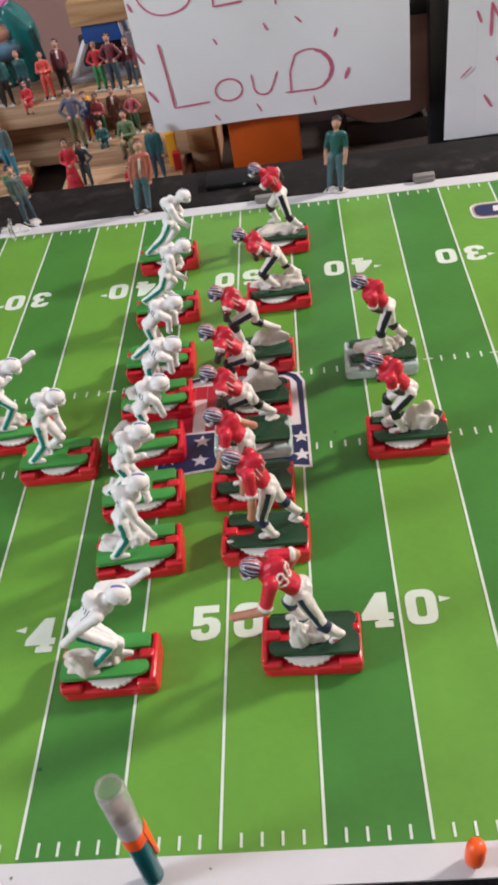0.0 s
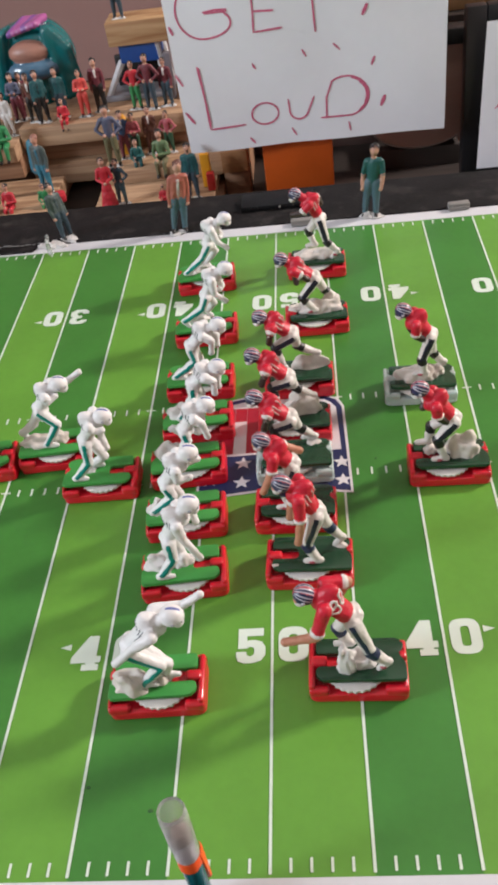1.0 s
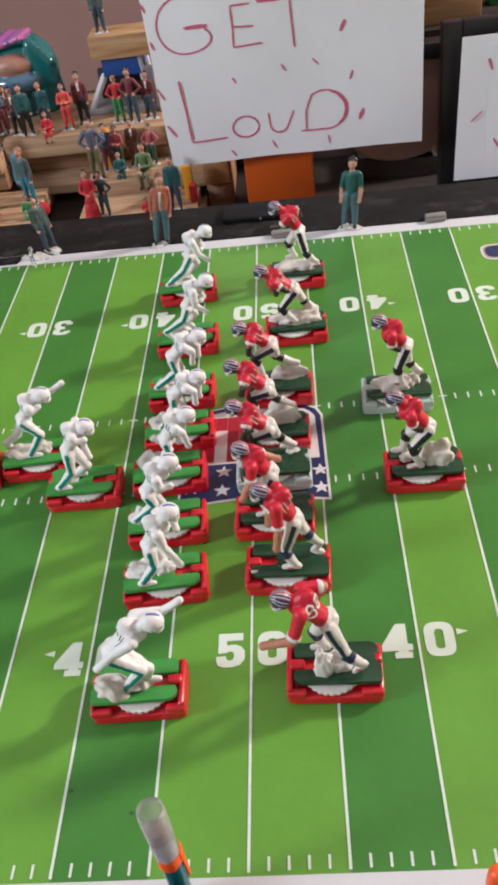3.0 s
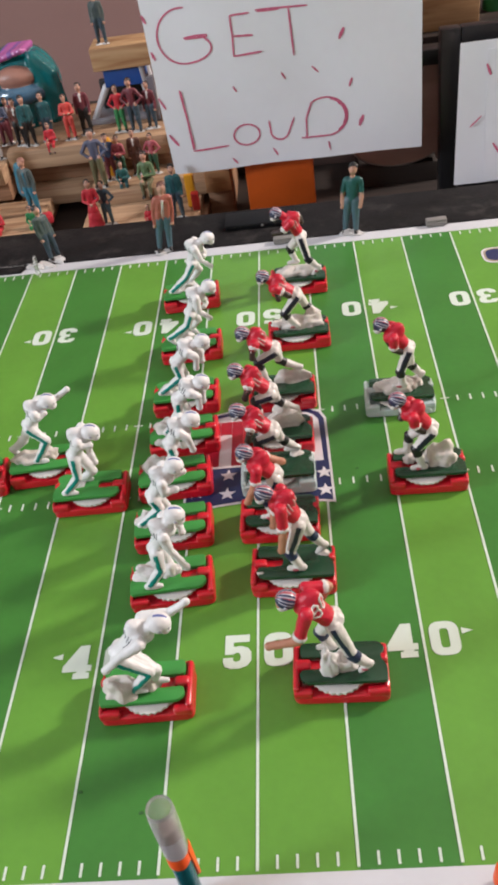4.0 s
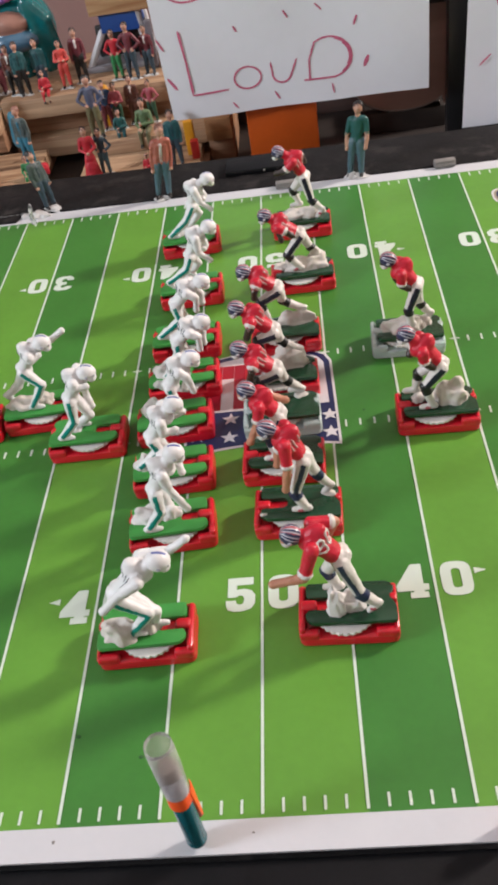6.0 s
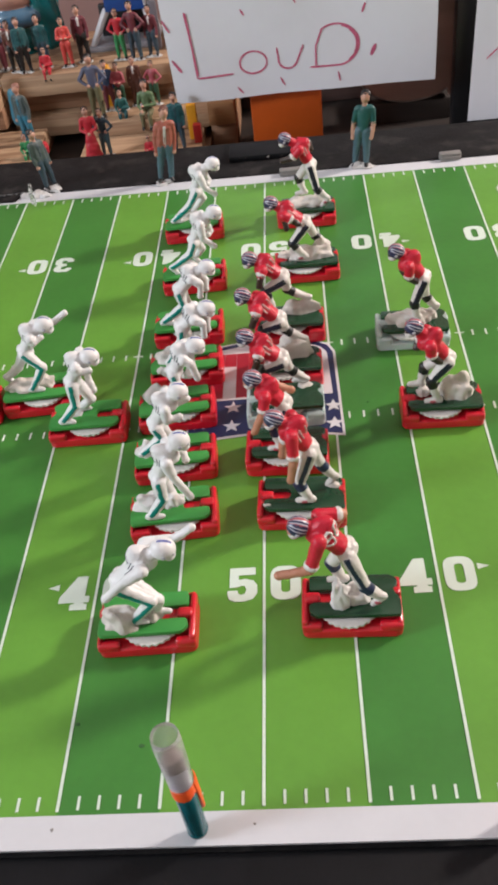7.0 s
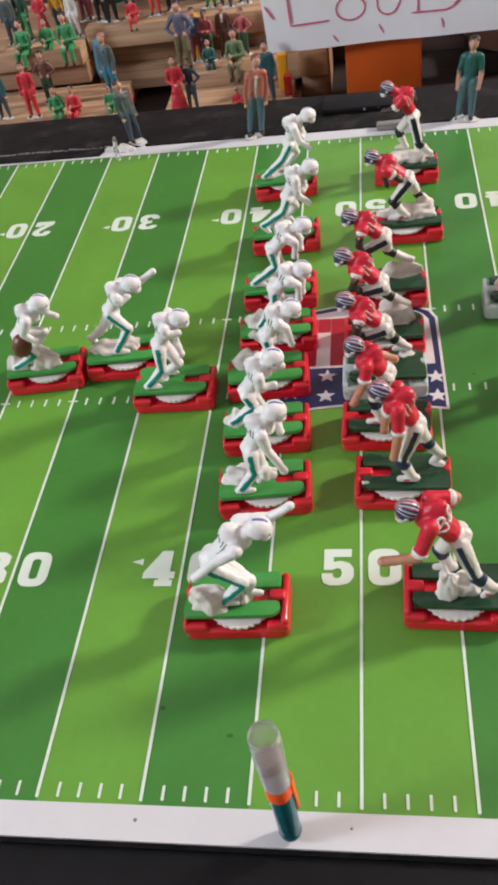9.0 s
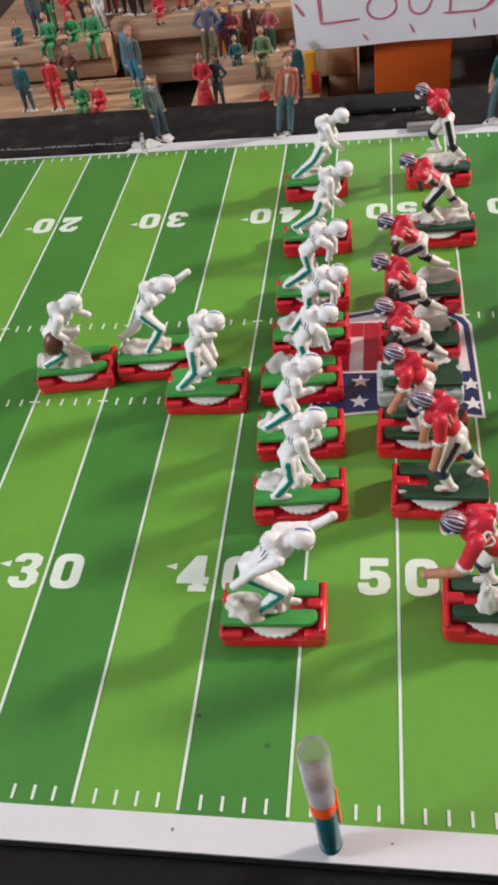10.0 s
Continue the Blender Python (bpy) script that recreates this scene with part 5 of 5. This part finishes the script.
ob = part("doll_head", bm, [hair_teal, paint((0.20, 0.08, 0.30), 0.25, coat=0.5, key="purple_hair"), paint((0.38, 0.10, 0.30), 0.25, coat=0.5, key="pink_hair"), paint((0.34, 0.17, 0.13), 0.4, key="doll_face"), paint((0.06, 0.14, 0.22), 0.2, coat=0.6, key="blue_goggles")], sharp=180)
tagged(ob, "big plain doll head with glossy teal and pink hair", "doll")

# ---- the paper signs ----
def sign_y(x, z):
    """Depth of the main sheet at a place: it leans back a little and is not quite flat."""
    return 0.570 + 0.1 * z + 0.0014 * math.sin(x * 31 + 0.6) * math.sin(z * 24 + 0.4) + 0.0009 * math.sin(x * 70 + z * 50)


def sheet(x_of, z_of, y_of, nx, nz, thick=0.0004):
    bm = bmesh.new()
    grids = []
    for off in (0, thick):
        grids.append([[bm.verts.new((x_of(i / nx, j / nz), y_of(x_of(i / nx, j / nz), z_of(i / nx, j / nz)) + off, z_of(i / nx, j / nz))) for i in range(nx + 1)] for j in range(nz + 1)])
    f, b = grids
    for j in range(nz):
        for i in range(nx):
            bm.faces.new((f[j][i], f[j][i + 1], f[j + 1][i + 1], f[j + 1][i]))
            bm.faces.new((b[j][i], b[j + 1][i], b[j + 1][i + 1], b[j][i + 1]))
    for j in range(nz):
        bm.faces.new((f[j][0], f[j + 1][0], b[j + 1][0], b[j][0]))
        bm.faces.new((f[j][nx], b[j][nx], b[j + 1][nx], f[j + 1][nx]))
    for i in range(nx):
        bm.faces.new((f[0][i], b[0][i], b[0][i + 1], f[0][i + 1]))
        bm.faces.new((f[nz][i], f[nz][i + 1], b[nz][i + 1], b[nz][i]))
    return bm


def arc(cx, cz, rx, rz, a0, a1, n=22):
    return [(cx + rx * math.cos(radians(a0 + (a1 - a0) * i / n)), cz + rz * math.sin(radians(a0 + (a1 - a0) * i / n))) for i in range(n + 1)]


def stroke(bm, pts, w, y_of, lift=0.0005):
    """A felt-pen line: a flat ribbon on the sheet, of uneven width."""
    fine = []
    for (ax, az), (bx, bz) in zip(pts, pts[1:]):
        m = max(1, int(math.hypot(bx - ax, bz - az) / 2.5))
        fine += [(ax + (bx - ax) * i / m, az + (bz - az) * i / m) for i in range(m)]
    fine.append(pts[-1])
    rows = []
    for i, (x, z) in enumerate(fine):
        a, b = fine[max(0, i - 1)], fine[min(len(fine) - 1, i + 1)]
        t = Vector((b[0] - a[0], b[1] - a[1])).normalized()
        ww = w * (1 + 0.22 * noise.noise(Vector((x * 0.3, z * 0.3, w)))) * (0.6 if i in (0, len(fine) - 1) else 1)
        nx, nz = -t.y * ww / 2, t.x * ww / 2
        row = []
        for s in (-1, 1):
            px, pz = (x + s * nx) * MM, (z + s * nz) * MM
            row.append(bm.verts.new((px, y_of(px, pz) - lift, pz)))
        rows.append(row)
    for lo, hi in zip(rows, rows[1:]):
        bm.faces.new((lo[0], lo[1], hi[1], hi[0]))


sign = thing("paper_sign", pose(0, 0, 0), "white paper sign with red hand-lettered words GET LOUD", "sign")
part("sheet", sheet(lambda u, v: (-0.0700 - 0.014 * v) + u * (0.2075 + 0.0185 * v), lambda u, v: 0.0152 + 0.278 * v, sign_y, 24, 30), PAPER, sign)
LETTERS = [
    [arc(-46, 120.5, 20.5, 20, 80, 270) + arc(-46, 111, 21, 10.5, 270, 400), [(-46, 119), (-36, 120), (-27, 119.8)], [(-45, 118.2), (-27, 118.6)]],
    [[(-8, 130.7), (-7.6, 116), (-8.4, 101.6)], [(-8, 130.7), (7.3, 130.8)], [(-7.3, 116.1), (8.5, 115.1)], [(-8.4, 101.8), (14.1, 102.6)]],
    [[(12, 132), (52, 130.9)], [(13, 130.9), (30, 130.8)], [(37.4, 130.4), (38.8, 96.5)]],
    [[(-55.5, 81.6), (-52.5, 58), (-50.8, 33.6)], [(-50.8, 33.6), (-21.7, 34)], [(-54.6, 81), (-50.2, 36)]],
    [arc(-5.5, 40.5, 10.8, 8.2, 0, 360)],
    [[(13.7, 49.7), (14.5, 41)] + arc(22, 41, 7.6, 7.4, 180, 335) + [(34.6, 50.1)]],
    [[(43.8, 32.8), (44.4, 48), (49, 58.5)] + arc(60, 47.3, 18.2, 15, 128, -78) + [(39.1, 33.0)], arc(60.3, 47.3, 17.0, 13.9, 75, -55), arc(60.8, 47.3, 15.7, 13.0, 50, -30)],
]
for strokes in LETTERS:
    bm = bmesh.new()
    for i, pts in enumerate(strokes):
        stroke(bm, pts, 1.4, sign_y, 0.0005 + 0.00012 * i)
    part("letter", bm, MARKER, sign, smooth=False)
for ax, az, bx, bz, w in ((-76.0, 138.2, -73.4, 132.1, 2.2), (-73, 111.9, -70.5, 105.9, 2.2), (-73.2, 78, -68.3, 69.1, 1.6), (-69.4, 48.8, -62.7, 39.3, 2.0), (-12.2, 79.5, -9.6, 74.9, 1.6), (27.5, 85.3, 30.5, 79.9, 1.6), (52.0, 86.8, 57.0, 81.8, 1.6), (-19.7, 23.6, -15.6, 18.5, 1.4), (15, 27.3, 18.6, 20.9, 1.4), (61.2, 27.9, 62.6, 20.8, 1.3), (83.3, 75.1, 80.7, 68.6, 2.0), (90.9, 45.4, 87.3, 37.3, 3.2), (78.7, 112.2, 74.7, 104.7, 3.0)):
    bm = bmesh.new()
    stroke(bm, [(ax, az), ((ax + bx) / 2, (az + bz) / 2), (bx, bz)], w, sign_y)
    part("dash", bm, MARKER, sign, smooth=False)
# second sign before a black picture frame


def sign2_y(x, z):
    return 0.548 + 0.22 * (z + 0.012) + 0.0015 * math.sin(x * 40) * math.sin(z * 30)


sign2 = thing("paper_sign", pose(0, 0, 0), "white paper sheets with red pen strokes before a black frame", "sign")
part("sheet", sheet(lambda u, v: 0.1610 + 0.006 * v + u * 0.2, lambda u, v: -0.0120 + 0.1040 * v, sign2_y, 14, 10), PAPER, sign2)
part("sheet", sheet(lambda u, v: 0.1850 + 0.003 * v + u * 0.2, lambda u, v: -0.0110 + 0.0970 * v, lambda x, z: sign2_y(x, z) - 0.0014, 14, 10), PAPER, sign2)
for ax, az, bx, bz, w in ((187, 76, 190, 68, 2.4), (198, 80, 197, 58, 2.2), (198, 80, 207, 62, 1.8), (174, 32, 183, 39, 1.2), (201, 42, 211, 36, 1.8), (192, 18, 198, 9, 1.8), (207, 48, 201, 42, 1.6)):
    bm = bmesh.new()
    stroke(bm, [(ax, az), ((ax + bx) / 2, (az + bz) / 2), (bx, bz)], w, lambda x, z: sign2_y(x, z) - 0.0016)
    part("dash", bm, MARKER, sign2, smooth=False)
frame_ob = thing("picture_frame", pose(0.0055, 0.5835, -0.042, -4, 0, 0), "black picture frame standing on the table", "picture frame")
for x0, x1, z0, z1 in ((0.150, 0.166, 0.0, 0.140), (0.366, 0.382, 0.0, 0.140), (0.1662, 0.3658, 0.124, 0.140), (0.1662, 0.3658, 0.0, 0.016)):
    bm = bmesh.new()
    box(bm, x0, x1, 0, 0.014, z0, z1, 0.0015)
    part("rail", bm, BLACK_PLASTIC, frame_ob)
bm = bmesh.new()
box(bm, 0.1655, 0.3665, 0.008, 0.012, 0.0155, 0.1245)
part("backing", bm, BLACK, frame_ob, smooth=False)

# ---- things in the background ----
bm = bmesh.new()
box(bm, -0.0115, 0.0475, 0.582, 0.625, -0.042, 0.035, 0.0015)
box(bm, -0.013, 0.049, 0.581, 0.626, 0.030, 0.036, 0.001)
tagged(part("orange_box", bm, ORANGE), "plain orange plastic box behind the board", "box")
post = thing("toy_post", pose(0, 0, 0), "yellow toy post with red foot by the bleachers", "toy")
bm = bmesh.new()
box(bm, -0.0655, -0.0575, 0.580, 0.588, -0.0195, 0.010, 0.001)
part("post", bm, YELLOW, post)
bm = bmesh.new()
box(bm, -0.0610, -0.0545, 0.572, 0.579, -0.0195, -0.004, 0.001)
part("foot", bm, paint((0.42, 0.02, 0.02), 0.4, key="red_toy_plastic"), post)
bm = bmesh.new()
box(bm, -0.0032, 0.0032, -0.003, 0.003, 0.0, 0.033, 0.0010)
tube(bm, (0, 0, 0.032), (0, 0, 0.0335), 0.0035, 0.0030, 0, 10, cap=2)
tagged(part("toy_post", bm, YELLOW, at=pose(-0.1395, 0.644, -0.008, 0, 3, 4)), "yellow plastic toy post standing on the bleachers", "toy")
bm = bmesh.new()
box(bm, -0.0050, 0.0050, -0.005, 0.005, 0.0, 0.0070, 0.0012)
box(bm, -0.0038, 0.0038, -0.0038, 0.0038, 0.0065, 0.0085, 0.0010)
tagged(part("toy_block", bm, paint((0.50, 0.035, 0.05), 0.35, key="red_toy_block"), at=pose(-0.193, 0.580, -0.018, 0, 0, 14)), "small red plastic toy block on the planks", "toy")
cab = thing("cabinet", pose(0, 0, 0), "dark brown wooden cabinet behind the board", "cabinet")
bm = bmesh.new()
box(bm, -0.052, 0.50, 0.690, 0.85, -0.042, 0.0500, 0.002)
part("body", bm, CABINET, cab)
bm = bmesh.new()
box(bm, -0.052, 0.50, 0.684, 0.6898, 0.034, 0.048, 0.001)
part("edge_rail", bm, DARK_TABLE, cab)
bm = bmesh.new()
box(bm, 0.085, 0.40, 0.688, 0.80, 0.0502, 0.0664, 0.0012)
tagged(part("dark_board", bm, DARK_TABLE), "dark brown board lying on the cabinet", "board")
# round-bottomed brown panel
bm = bmesh.new()
pts = [(0.162, 0.0615), (0.162, -0.0185), (0.1595, -0.0220)] + arc(0.125, 0.0, 0.042, 0.023, -40, -172, 18) + [(0.083, 0.0615)]
n = len(pts)
f0 = [bm.verts.new((x, 0.628, z)) for x, z in pts]
f1 = [bm.verts.new((x, 0.640, z)) for x, z in pts]
bm.faces.new(f0)
bm.faces.new(f1[::-1])
for i in range(n):
    bm.faces.new((f0[i], f1[i], f1[(i + 1) % n], f0[(i + 1) % n]))
panel = thing("hanging_panel", pose(0, 0, 0), "brown round-bottomed wooden panel with a bright rim", "panel")
part("panel", bm, wood((0.22, 0.135, 0.11), (0.32, 0.20, 0.165), "brown_panel", (4, 20, 20)), panel)
bm = bmesh.new()
rim = arc(0.125, 0.0, 0.0424, 0.0234, -40, -172, 22)
for a, b in zip(rim, rim[1:]):
    tube(bm, (a[0], 0.6275, a[1]), (b[0], 0.6275, b[1]), 0.0007, 0.0007, 0, 6, cap=1)
part("rim", bm, STEEL, panel, "thin bright metal rim")
bm = bmesh.new()
box(bm, 0.090, 0.162, 0.6285, 0.690, -0.042, -0.0238, 0.001)
part("support", bm, DARK_TABLE, panel)
bm = bmesh.new()
box(bm, 0.083, 0.164, 0.624, 0.641, 0.0617, 0.0745, 0.0008)
part("top_rail", bm, BLACK_PLASTIC, panel, "black rail")
cup = bmesh.new()
tube(cup, (0.232, 0.75, 0.062), (0.232, 0.75, 0.13), 0.012, 0.017, seg=18, cap=2)
tagged(part("green_cup", cup, paint((0.02, 0.16, 0.06), 0.35, key="green_cup")), "green plastic cup on the dark cabinet", "cup")
